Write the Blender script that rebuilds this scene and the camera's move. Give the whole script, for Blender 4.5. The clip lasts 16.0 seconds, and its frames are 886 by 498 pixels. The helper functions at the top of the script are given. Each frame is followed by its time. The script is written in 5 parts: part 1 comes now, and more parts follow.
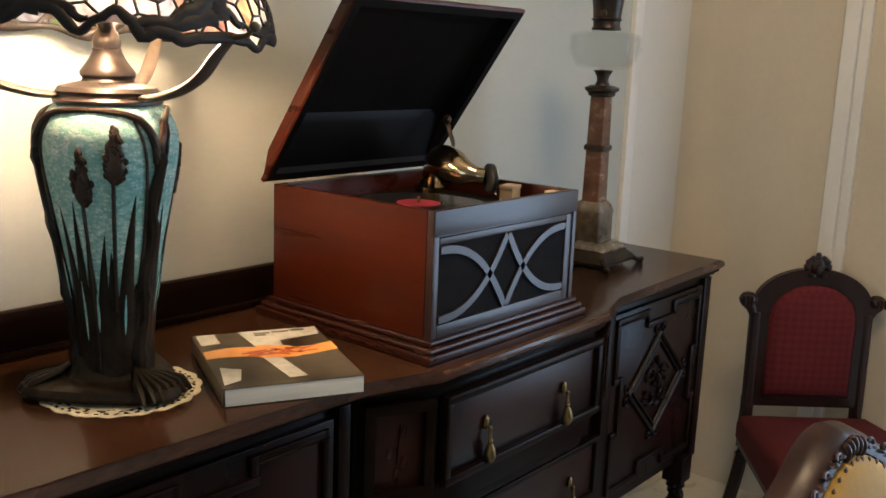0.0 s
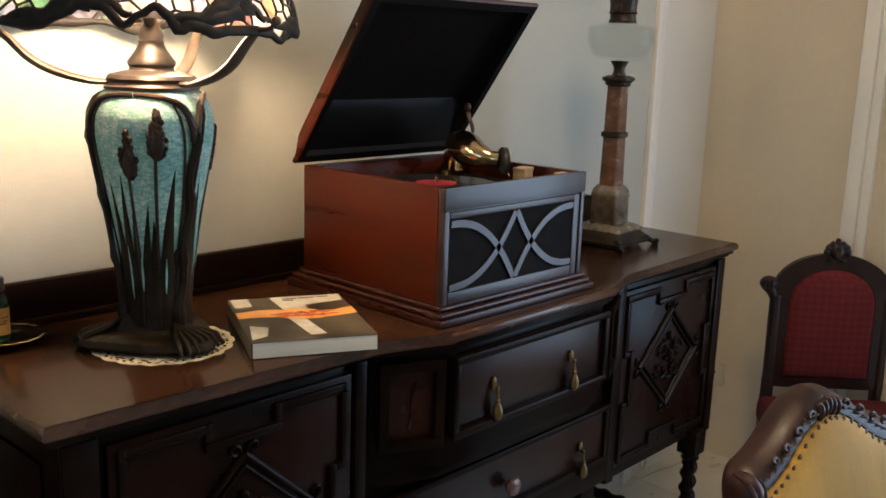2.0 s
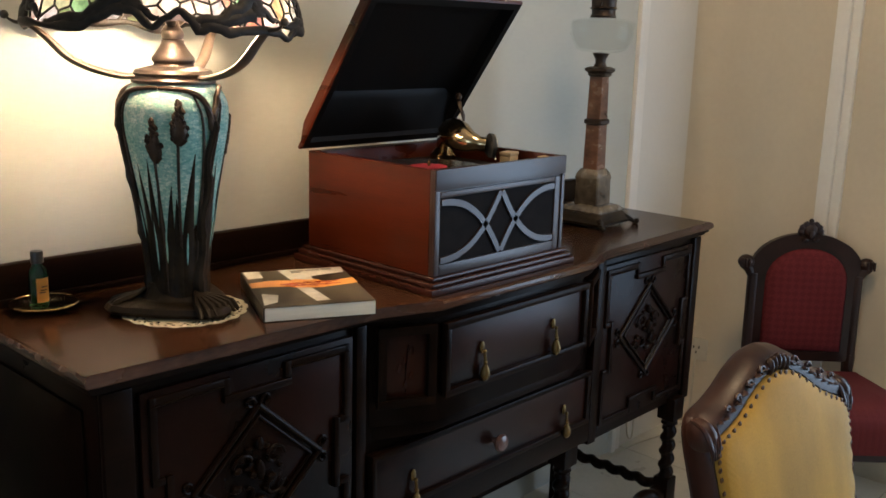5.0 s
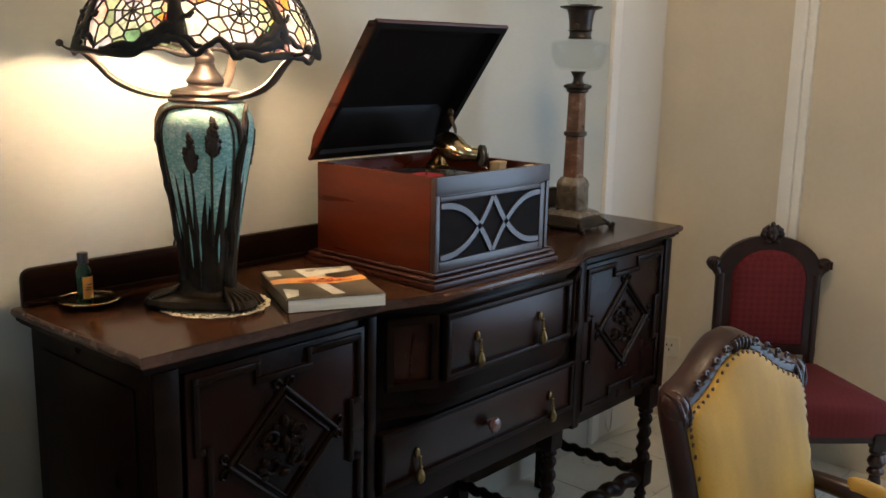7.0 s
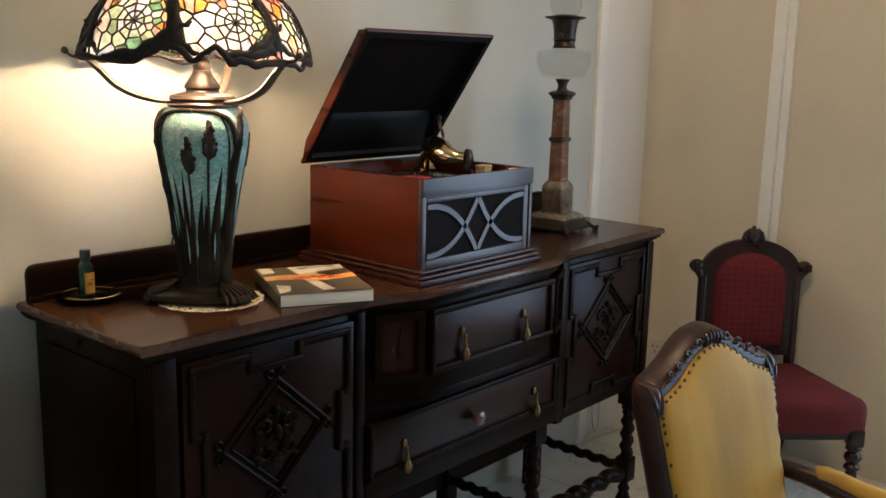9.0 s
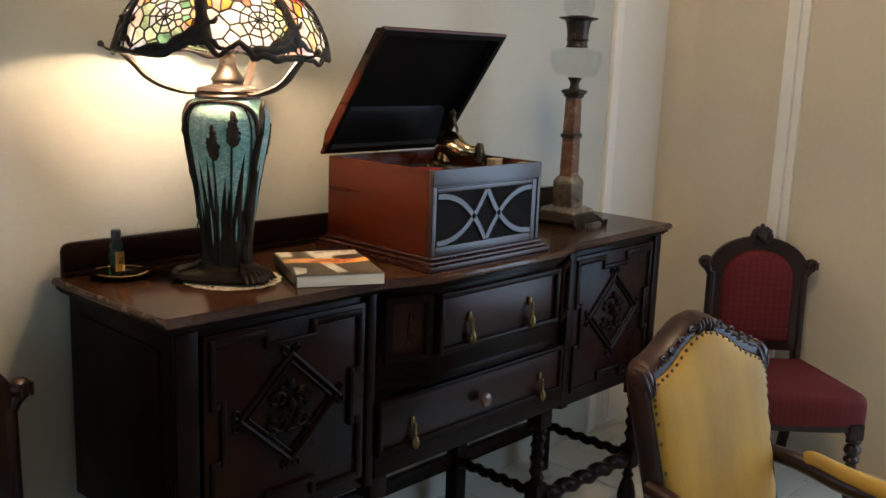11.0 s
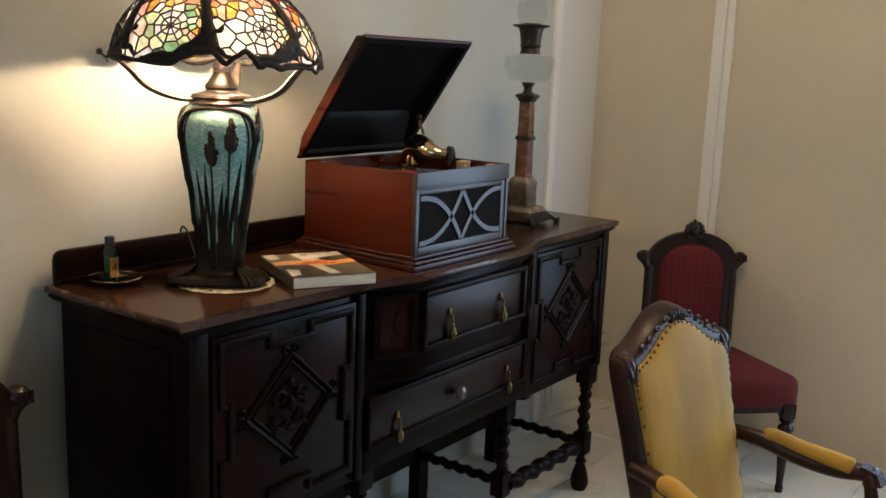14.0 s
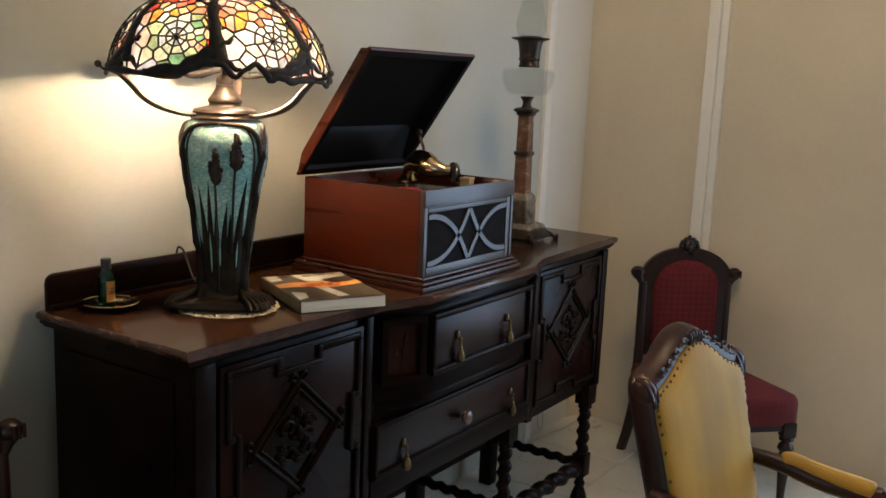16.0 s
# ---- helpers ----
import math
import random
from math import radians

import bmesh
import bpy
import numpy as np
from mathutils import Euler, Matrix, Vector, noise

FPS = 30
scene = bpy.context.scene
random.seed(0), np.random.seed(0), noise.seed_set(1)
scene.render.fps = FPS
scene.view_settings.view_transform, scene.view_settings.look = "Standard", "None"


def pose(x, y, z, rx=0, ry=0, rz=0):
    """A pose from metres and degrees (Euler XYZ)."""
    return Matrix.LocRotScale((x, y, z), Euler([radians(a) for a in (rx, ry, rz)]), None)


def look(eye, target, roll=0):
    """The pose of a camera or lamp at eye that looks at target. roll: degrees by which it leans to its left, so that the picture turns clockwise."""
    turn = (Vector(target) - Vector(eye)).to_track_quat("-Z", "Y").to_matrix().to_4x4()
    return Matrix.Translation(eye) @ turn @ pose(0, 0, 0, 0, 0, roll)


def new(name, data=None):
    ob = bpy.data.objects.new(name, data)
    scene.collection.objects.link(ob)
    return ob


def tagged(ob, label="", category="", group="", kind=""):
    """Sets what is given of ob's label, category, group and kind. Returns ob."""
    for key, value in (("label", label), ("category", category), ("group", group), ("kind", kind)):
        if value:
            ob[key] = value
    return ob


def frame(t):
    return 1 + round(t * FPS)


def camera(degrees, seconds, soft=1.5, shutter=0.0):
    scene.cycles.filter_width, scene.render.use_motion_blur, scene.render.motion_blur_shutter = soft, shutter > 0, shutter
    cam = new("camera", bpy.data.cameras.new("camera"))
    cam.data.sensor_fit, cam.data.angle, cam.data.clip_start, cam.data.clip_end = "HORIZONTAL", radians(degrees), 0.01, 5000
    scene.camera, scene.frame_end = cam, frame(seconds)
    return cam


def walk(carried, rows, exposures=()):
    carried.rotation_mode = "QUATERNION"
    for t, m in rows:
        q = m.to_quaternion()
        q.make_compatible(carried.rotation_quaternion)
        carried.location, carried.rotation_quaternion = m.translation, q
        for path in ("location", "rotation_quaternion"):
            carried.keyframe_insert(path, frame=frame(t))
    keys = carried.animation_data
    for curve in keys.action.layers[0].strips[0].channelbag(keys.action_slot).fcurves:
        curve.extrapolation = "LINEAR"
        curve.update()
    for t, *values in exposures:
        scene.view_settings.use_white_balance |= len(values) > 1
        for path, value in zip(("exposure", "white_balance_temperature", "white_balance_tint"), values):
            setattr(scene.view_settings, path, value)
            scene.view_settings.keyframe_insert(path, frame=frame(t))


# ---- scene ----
cam = camera(49.6, 16.0, 1.6)
PATH = [
    (0, (-0.414, -0.952, 1.444), (1.096, 0.295, 1.038), 2.3),
    (0.5, (-0.415, -0.963, 1.445), (1.095, 0.283, 1.034), 2.3),
    (1, (-0.435, -1.001, 1.444), (1.061, 0.259, 1.028), 2.3),
    (1.5, (-0.459, -1.058, 1.442), (1.008, 0.237, 1.029), 2.2),
    (2, (-0.479, -1.108, 1.44), (0.954, 0.223, 1.021), 2.0),
    (2.5, (-0.508, -1.146, 1.442), (0.913, 0.197, 1.022), 2.2),
    (3, (-0.535, -1.185, 1.448), (0.878, 0.166, 1.025), 2.3),
    (3.5, (-0.543, -1.21, 1.449), (0.865, 0.144, 1.021), 2.0),
    (4, (-0.552, -1.226, 1.451), (0.86, 0.124, 1.022), 1.9),
    (4.5, (-0.566, -1.232, 1.452), (0.853, 0.108, 1.016), 1.8),
    (6.8, (-0.784, -1.353, 1.46), (0.679, -0.057, 1.038), 1.4),
    (7, (-0.799, -1.358, 1.465), (0.67, -0.063, 1.058), 1.3),
    (7.5, (-0.83, -1.376, 1.467), (0.646, -0.082, 1.084), 1.2),
    (8, (-0.847, -1.388, 1.467), (0.636, -0.099, 1.095), 1.2),
    (8.5, (-0.846, -1.404, 1.463), (0.639, -0.119, 1.085), 1.1),
    (9, (-0.856, -1.443, 1.462), (0.619, -0.149, 1.074), 1.4),
    (9.5, (-0.869, -1.474, 1.46), (0.575, -0.151, 1.053), 1.8),
    (11.8, (-0.966, -1.574, 1.472), (0.472, -0.24, 1.082), 2.3),
    (12, (-0.983, -1.567, 1.474), (0.471, -0.249, 1.087), 2.4),
    (12.5, (-1.031, -1.543, 1.471), (0.459, -0.263, 1.092), 2.2),
    (13, (-1.067, -1.515, 1.472), (0.466, -0.289, 1.092), 2.2),
    (13.5, (-1.097, -1.484, 1.471), (0.465, -0.295, 1.087), 2.3),
    (14, (-1.128, -1.447, 1.471), (0.452, -0.283, 1.086), 2.3),
    (14.5, (-1.153, -1.41, 1.472), (0.437, -0.258, 1.091), 2.2),
    (15, (-1.156, -1.39, 1.471), (0.432, -0.233, 1.096), 2.3),
    (15.5, (-1.14, -1.351, 1.471), (0.458, -0.205, 1.106), 2.4),
    (16, (-1.121, -1.303, 1.47), (0.508, -0.199, 1.112), 2.5),
]
walk(cam, [(t, look(eye, target, roll)) for t, eye, target, roll in PATH], [(0.0, 0.13), (4.5, 0.15), (7.0, 0.16), (9.0, 0.09), (12.0, 0.11), (14.0, 0.02), (16.0, -0.02)])

# ---- light ----
world = bpy.data.worlds.new("world")
scene.world = world
world.use_nodes = True
_wn = world.node_tree.nodes
_sky = _wn.new("ShaderNodeTexSky")
_sky.sky_type = "NISHITA"
_sky.sun_disc = False
_sky.sun_elevation, _sky.sun_rotation = radians(40), radians(-18)
_wn["Background"].inputs[1].default_value = 0.1
world.node_tree.links.new(_sky.outputs[0], _wn["Background"].inputs[0])

SUN = bpy.data.lights.new("sun", "SUN")
SUN.energy, SUN.angle, SUN.color = 2.0, radians(0.5), (1.0, 0.95, 0.88)
new("sun", SUN).matrix_world = look((-3, 9, 8), (0, 0, 0))

# daylight in the opening of the window
DAY = bpy.data.lights.new("window_daylight", "AREA")
DAY.shape, DAY.size, DAY.size_y = "RECTANGLE", 2.2, 1.85
DAY.energy, DAY.color = 56.0, (0.52, 0.72, 1.0)
new("window_daylight", DAY).matrix_world = look((2.67, -2.0, 1.325), (0.0, -2.0, 1.325))

# unseen west window assumed, its lamp lifts the cool tone of the lower-left wall
DAY_ADDED = bpy.data.lights.new("window_daylight_west", "AREA")
DAY_ADDED.shape, DAY_ADDED.size, DAY_ADDED.size_y = "RECTANGLE", 1.7, 1.6
DAY_ADDED.energy, DAY_ADDED.color = 24.0, (0.48, 0.72, 1.0)
new("window_daylight_west", DAY_ADDED).matrix_world = look((-4.63, -2.1, 1.45), (0.0, -2.1, 1.45))

# lit pendant of the room
PEND = bpy.data.lights.new("pendant_light", "POINT")
PEND.energy, PEND.color, PEND.shadow_soft_size = 48.0, (1.0, 0.735, 0.46), 0.17
new("pendant_light", PEND).location = (0.74, -0.75, 2.74)
BULB_STRENGTH = 530.0


# ---- materials ----
def nodes_of(name):
    m = bpy.data.materials.new(name)
    m.use_nodes = True
    return m, m.node_tree.nodes, m.node_tree.links, m.node_tree.nodes["Principled BSDF"]


def surface(name, c1, c2, rough=0.5, metal=0.0, scale=8.0, fine=90.0, bump=0.1, coat=0.0, stretch=(1, 1, 1), spread=0.12, fine_amount=0.35, random_tint=0.0, coat_rough=0.12, spec=0.5):
    """Two colours mixed by a coarse and a fine noise, with relief and uneven gloss."""
    m, n, l, b = nodes_of(name)
    tc, mp = n.new("ShaderNodeTexCoord"), n.new("ShaderNodeMapping")
    mp.inputs["Scale"].default_value = stretch
    l.new(tc.outputs["Object"], mp.inputs["Vector"])
    a, f = n.new("ShaderNodeTexNoise"), n.new("ShaderNodeTexNoise")
    a.inputs["Scale"].default_value, a.inputs["Detail"].default_value = scale, 5
    f.inputs["Scale"].default_value, f.inputs["Detail"].default_value = fine, 3
    for t in (a, f):
        l.new(mp.outputs[0], t.inputs["Vector"])
    mixf = n.new("ShaderNodeMath")
    mixf.operation = "MULTIPLY_ADD"
    l.new(f.outputs["Fac"], mixf.inputs[0])
    mixf.inputs[1].default_value = fine_amount
    l.new(a.outputs["Fac"], mixf.inputs[2])
    ramp = n.new("ShaderNodeValToRGB")
    ramp.color_ramp.elements[0].position, ramp.color_ramp.elements[1].position = 0.35 + fine_amount * 0.3, 0.72 + fine_amount * 0.5
    ramp.color_ramp.elements[0].color, ramp.color_ramp.elements[1].color = (*c1, 1), (*c2, 1)
    l.new(mixf.outputs[0], ramp.inputs[0])
    out = ramp.outputs[0]
    if random_tint:
        oi, hs, ma = n.new("ShaderNodeObjectInfo"), n.new("ShaderNodeHueSaturation"), n.new("ShaderNodeMath")
        ma.operation = "MULTIPLY_ADD"
        ma.inputs[1].default_value, ma.inputs[2].default_value = random_tint, 1 - random_tint / 2
        l.new(oi.outputs["Random"], ma.inputs[0])
        l.new(ma.outputs[0], hs.inputs["Value"])
        l.new(out, hs.inputs["Color"])
        out = hs.outputs[0]
    l.new(out, b.inputs["Base Color"])
    mr = n.new("ShaderNodeMapRange")
    mr.inputs["To Min"].default_value, mr.inputs["To Max"].default_value = max(0.02, rough - spread), min(1, rough + spread)
    l.new(a.outputs["Fac"], mr.inputs["Value"])
    l.new(mr.outputs[0], b.inputs["Roughness"])
    b.inputs["Metallic"].default_value = metal
    b.inputs["Coat Weight"].default_value = coat
    b.inputs["Coat Roughness"].default_value = coat_rough
    b.inputs["Specular IOR Level"].default_value = spec
    if bump:
        bp = n.new("ShaderNodeBump")
        bp.inputs["Strength"].default_value, bp.inputs["Distance"].default_value = bump, 0.002
        l.new(mixf.outputs[0], bp.inputs["Height"])
        l.new(bp.outputs[0], b.inputs["Normal"])
    return m


def cloth(name, c1, c2, size, turn=(0, 45, 0), rough=0.85, bump=0.5):
    """Woven cloth with a raised diamond pattern of two shades."""
    m, n, l, b = nodes_of(name)
    tc, mp = n.new("ShaderNodeTexCoord"), n.new("ShaderNodeMapping")
    mp.inputs["Rotation"].default_value = [radians(a) for a in turn]
    mp.inputs["Scale"].default_value = (1, 0.001, 1) if turn[1] else (1, 1, 0.001)
    l.new(tc.outputs["Object"], mp.inputs["Vector"])
    ck = n.new("ShaderNodeTexChecker")
    ck.inputs["Scale"].default_value = 1 / size
    ck.inputs["Color1"].default_value, ck.inputs["Color2"].default_value = (*c1, 1), (*c2, 1)
    l.new(mp.outputs[0], ck.inputs["Vector"])
    no = n.new("ShaderNodeTexNoise")
    no.inputs["Scale"].default_value, no.inputs["Detail"].default_value = 380, 2
    big = n.new("ShaderNodeTexNoise")
    big.inputs["Scale"].default_value, big.inputs["Detail"].default_value = 6, 4
    for t in (no, big):
        l.new(tc.outputs["Object"], t.inputs["Vector"])
    mx = n.new("ShaderNodeMixRGB")
    mx.blend_type = "MULTIPLY"
    mx.inputs[0].default_value = 0.55
    l.new(ck.outputs[0], mx.inputs[1])
    mx2 = n.new("ShaderNodeMath")
    mx2.operation = "ADD"
    l.new(no.outputs[0], mx2.inputs[0])
    l.new(big.outputs[0], mx2.inputs[1])
    l.new(mx2.outputs[0], mx.inputs[2])
    l.new(mx.outputs[0], b.inputs["Base Color"])
    b.inputs["Roughness"].default_value = rough
    b.inputs["Specular IOR Level"].default_value = 0.2
    ad = n.new("ShaderNodeMath")
    ad.operation = "ADD"
    l.new(ck.outputs["Fac"], ad.inputs[0])
    l.new(no.outputs[0], ad.inputs[1])
    bp = n.new("ShaderNodeBump")
    bp.inputs["Strength"].default_value, bp.inputs["Distance"].default_value = bump, 0.0015
    l.new(ad.outputs[0], bp.inputs["Height"])
    l.new(bp.outputs[0], b.inputs["Normal"])
    return m


def stained(name, c):
    """Opalescent leaded glass: lets the bulb's light through, with streaks and a gloss."""
    m, n, l, b = nodes_of(name)
    tc, no = n.new("ShaderNodeTexCoord"), n.new("ShaderNodeTexNoise")
    no.inputs["Scale"].default_value, no.inputs["Detail"].default_value, no.inputs["Distortion"].default_value = 28, 4, 1.5
    l.new(tc.outputs["Object"], no.inputs["Vector"])
    r = n.new("ShaderNodeValToRGB")
    r.color_ramp.elements[0].position, r.color_ramp.elements[1].position = 0.3, 0.7
    r.color_ramp.elements[0].color = (*[v ** 1.25 * 0.145 for v in c], 1)
    r.color_ramp.elements[1].color = (*[v ** 1.15 * 0.335 for v in c], 1)
    l.new(no.outputs[0], r.inputs[0])
    tr, mx, out = n.new("ShaderNodeBsdfTranslucent"), n.new("ShaderNodeMixShader"), n["Material Output"]
    l.new(r.outputs[0], tr.inputs[0])
    l.new(r.outputs[0], b.inputs["Base Color"])
    b.inputs["Roughness"].default_value = 0.18
    mx.inputs[0].default_value = 0.55
    l.new(b.outputs[0], mx.inputs[1])
    l.new(tr.outputs[0], mx.inputs[2])
    l.new(mx.outputs[0], out.inputs[0])
    return m


def clear_glass(name, tint=(1, 1, 1), rough=0.02, ior=1.45):
    m, n, l, b = nodes_of(name)
    b.inputs["Base Color"].default_value = (*tint, 1)
    b.inputs["Transmission Weight"].default_value = 1.0
    b.inputs["Roughness"].default_value, b.inputs["IOR"].default_value = rough, ior
    return m


def thin_glass(name, gloss=0.10):
    """Thin clear blown glass: see-through with a gloss that grows at the edges."""
    m, n, l, b = nodes_of(name)
    tr, gl, lw, ma, mx = n.new("ShaderNodeBsdfTransparent"), n.new("ShaderNodeBsdfGlossy"), n.new("ShaderNodeLayerWeight"), n.new("ShaderNodeMath"), n.new("ShaderNodeMixShader")
    tr.inputs[0].default_value = (0.955, 0.96, 0.955, 1)
    gl.inputs["Roughness"].default_value = 0.008
    lw.inputs[0].default_value = 0.35
    ma.operation = "MULTIPLY_ADD"
    ma.inputs[1].default_value, ma.inputs[2].default_value = 0.028, gloss * 0.03
    l.new(lw.outputs["Facing"], ma.inputs[0])
    l.new(ma.outputs[0], mx.inputs[0])
    l.new(tr.outputs[0], mx.inputs[1])
    l.new(gl.outputs[0], mx.inputs[2])
    l.new(mx.outputs[0], n["Material Output"].inputs[0])
    return m


def glow(name, c, strength):
    m, n, l, b = nodes_of(name)
    b.inputs["Base Color"].default_value = (*c, 1)
    b.inputs["Emission Color"].default_value = (*c, 1)
    b.inputs["Emission Strength"].default_value = strength
    return m


def mosaic(name):
    """Small teal and turquoise glass tesserae with dark joints."""
    m, n, l, b = nodes_of(name)
    tc, vo, ed, no = n.new("ShaderNodeTexCoord"), n.new("ShaderNodeTexVoronoi"), n.new("ShaderNodeTexVoronoi"), n.new("ShaderNodeTexNoise")
    mp = n.new("ShaderNodeMapping")
    mp.inputs["Scale"].default_value = (1, 1, 1.6)
    l.new(tc.outputs["Object"], mp.inputs["Vector"])
    ed.feature = "DISTANCE_TO_EDGE"
    for t in (vo, ed):
        t.inputs["Scale"].default_value = 175
        l.new(mp.outputs[0], t.inputs["Vector"])
    no.inputs["Scale"].default_value = 9
    l.new(tc.outputs["Object"], no.inputs["Vector"])
    sep, ad = n.new("ShaderNodeSeparateColor"), n.new("ShaderNodeMath")
    l.new(vo.outputs["Color"], sep.inputs[0])
    ad.operation = "MULTIPLY_ADD"
    l.new(sep.outputs[0], ad.inputs[0])
    ad.inputs[1].default_value = 0.34
    l.new(no.outputs[0], ad.inputs[2])
    r = n.new("ShaderNodeValToRGB")
    r.color_ramp.elements[0].position, r.color_ramp.elements[1].position = 0.38, 1.0
    r.color_ramp.elements[0].color, r.color_ramp.elements[1].color = (0.11, 0.33, 0.29, 1), (0.72, 0.82, 0.70, 1)
    e = r.color_ramp.elements.new(0.68)
    e.color = (0.31, 0.55, 0.47, 1)
    l.new(ad.outputs[0], r.inputs[0])
    er, mx = n.new("ShaderNodeValToRGB"), n.new("ShaderNodeMixRGB")
    er.color_ramp.elements[0].position, er.color_ramp.elements[1].position = 0.0, 0.07
    l.new(ed.outputs[0], er.inputs[0])
    l.new(er.outputs[0], mx.inputs[0])
    mx.inputs[1].default_value = (0.20, 0.38, 0.36, 1)
    l.new(r.outputs[0], mx.inputs[2])
    l.new(mx.outputs[0], b.inputs["Base Color"])
    b.inputs["Roughness"].default_value = 0.22
    bp = n.new("ShaderNodeBump")
    bp.inputs["Strength"].default_value, bp.inputs["Distance"].default_value = 0.5, 0.001
    l.new(er.outputs[0], bp.inputs["Height"])
    l.new(bp.outputs[0], b.inputs["Normal"])
    return m


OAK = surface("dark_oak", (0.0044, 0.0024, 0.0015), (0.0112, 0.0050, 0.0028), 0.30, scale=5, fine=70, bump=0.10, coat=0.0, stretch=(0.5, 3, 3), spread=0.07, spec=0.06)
OAK_DRAWER = surface("drawer_oak", (0.005, 0.0027, 0.0021), (0.034, 0.0090, 0.0048), 0.30, scale=2.2, fine=70, bump=0.08, stretch=(1.0, 3, 2.2), spread=0.06, fine_amount=0.12, spec=0.2)
OAK_DOOR = surface("door_panel_oak", (0.0030, 0.0020, 0.0013), (0.018, 0.0046, 0.0023), 0.28, scale=3.4, fine=70, bump=0.08, stretch=(1.6, 3, 1.2), spread=0.06, fine_amount=0.12, spec=0.09)
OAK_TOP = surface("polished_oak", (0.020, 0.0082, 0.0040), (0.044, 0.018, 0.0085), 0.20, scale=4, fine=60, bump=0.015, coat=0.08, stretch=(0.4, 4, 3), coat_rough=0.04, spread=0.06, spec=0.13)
OAK_EDGE_SHINE = surface("worn_shine_oak_edge", (0.022, 0.0085, 0.0045), (0.085, 0.036, 0.020), 0.26, scale=9, fine=90, bump=0.06, coat=0.15, stretch=(0.6, 2, 2), spread=0.08, spec=0.3)
KNOB = surface("worn_knob", (0.07, 0.03, 0.024), (0.14, 0.07, 0.055), 0.3, scale=20, bump=0.08, coat=0.3)
OAK_RED = surface("red_oak_panel", (0.018, 0.006, 0.004), (0.036, 0.010, 0.0055), 0.34, scale=5, fine=60, bump=0.08, coat=0.0, spec=0.15, stretch=(3, 3, 0.5), coat_rough=0.18)
MAHOGANY = surface("mahogany", (0.028, 0.0046, 0.0015), (0.066, 0.0106, 0.0030), 0.30, scale=4, fine=70, bump=0.0, coat=0.0, spec=0.24, stretch=(2, 0.5, 5), coat_rough=0.22)
MAHOGANY_P = surface("mahogany_plinth", (0.018, 0.0050, 0.0028), (0.042, 0.0115, 0.0060), 0.28, scale=5, fine=70, bump=0.05, coat=0.12, stretch=(0.6, 0.6, 4), coat_rough=0.2, spec=0.25)
MAHOGANY_F = surface("mahogany_front", (0.016, 0.008, 0.0065), (0.032, 0.0145, 0.011), 0.36, scale=5, fine=70, bump=0.08, coat=0.09, stretch=(0.5, 3, 5), coat_rough=0.24)
LID_BLACK = surface("black_lid_lining", (0.004, 0.0035, 0.0033), (0.009, 0.007, 0.0055), 0.46, scale=6, bump=0.03, spec=0.09)
GRILLE = surface("grille_cloth", (0.006, 0.0055, 0.006), (0.014, 0.012, 0.012), 0.85, scale=30, fine=600, bump=0.3, spec=0.08)
BRONZE = surface("dark_bronze", (0.018, 0.012, 0.009), (0.070, 0.046, 0.030), 0.42, 0.6, scale=22, fine=140, bump=0.3)
BRONZE_L = surface("bright_bronze", (0.055, 0.041, 0.032), (0.100, 0.077, 0.061), 0.42, 0.7, scale=18, fine=120, bump=0.12)
BRONZE_D = surface("blackened_bronze", (0.009, 0.006, 0.0035), (0.030, 0.020, 0.011), 0.46, 0.25, scale=24, fine=140, bump=0.3, spec=0.16)
BRONZE_M = surface("brown_bronze", (0.052, 0.037, 0.026), (0.095, 0.071, 0.050), 0.48, 0.25, scale=18, fine=120, bump=0.12)
LEAD = surface("lead_came", (0.008, 0.0065, 0.006), (0.024, 0.020, 0.017), 0.55, 0.3, scale=40, bump=0.3, spec=0.3)
BRASS = surface("aged_brass", (0.09, 0.058, 0.022), (0.22, 0.145, 0.055), 0.42, 0.85, scale=25, bump=0.1)
GOLD = surface("polished_nickel_gold", (0.34, 0.22, 0.11), (0.62, 0.46, 0.26), 0.14, 1.0, scale=10, bump=0.03, spread=0.05)
CHROME = surface("silver_plate", (0.62, 0.58, 0.50), (0.86, 0.82, 0.74), 0.16, 1.0, scale=14, bump=0.05, spread=0.06)
DISH = surface("silver_dish", (0.30, 0.26, 0.19), (0.50, 0.45, 0.34), 0.13, 1.0, scale=30, bump=0.15)
BLACK = surface("black_bakelite", (0.008, 0.008, 0.008), (0.02, 0.02, 0.02), 0.3, scale=20, bump=0.05)
SHELLAC = surface("shellac_record", (0.008, 0.008, 0.009), (0.014, 0.014, 0.015), 0.22, scale=12, bump=0.05)
RED_LABEL = surface("red_paper", (0.16, 0.008, 0.018), (0.26, 0.014, 0.028), 0.6, scale=30, bump=0.05)
PALE_WOOD = surface("pale_wood", (0.45, 0.30, 0.15), (0.62, 0.45, 0.25), 0.5, scale=20, bump=0.1)
WALL_GREEN = surface("grey_green_plaster", (0.440, 0.438, 0.382), (0.492, 0.489, 0.428), 0.75, scale=2.5, fine=55, bump=0.10, stretch=(0.7, 1, 1.8), spread=0.08)
WALL_CREAM = surface("cream_plaster", (0.600, 0.520, 0.398), (0.668, 0.584, 0.452), 0.75, scale=2.0, fine=60, bump=0.08, spread=0.08)
WALL_WHITE = surface("white_plaster", (0.70, 0.675, 0.62), (0.75, 0.725, 0.665), 0.7, scale=2.0, fine=60, bump=0.08)
TRIM = surface("white_gloss_paint", (0.77, 0.74, 0.68), (0.84, 0.81, 0.75), 0.4, scale=5, fine=80, bump=0.05)
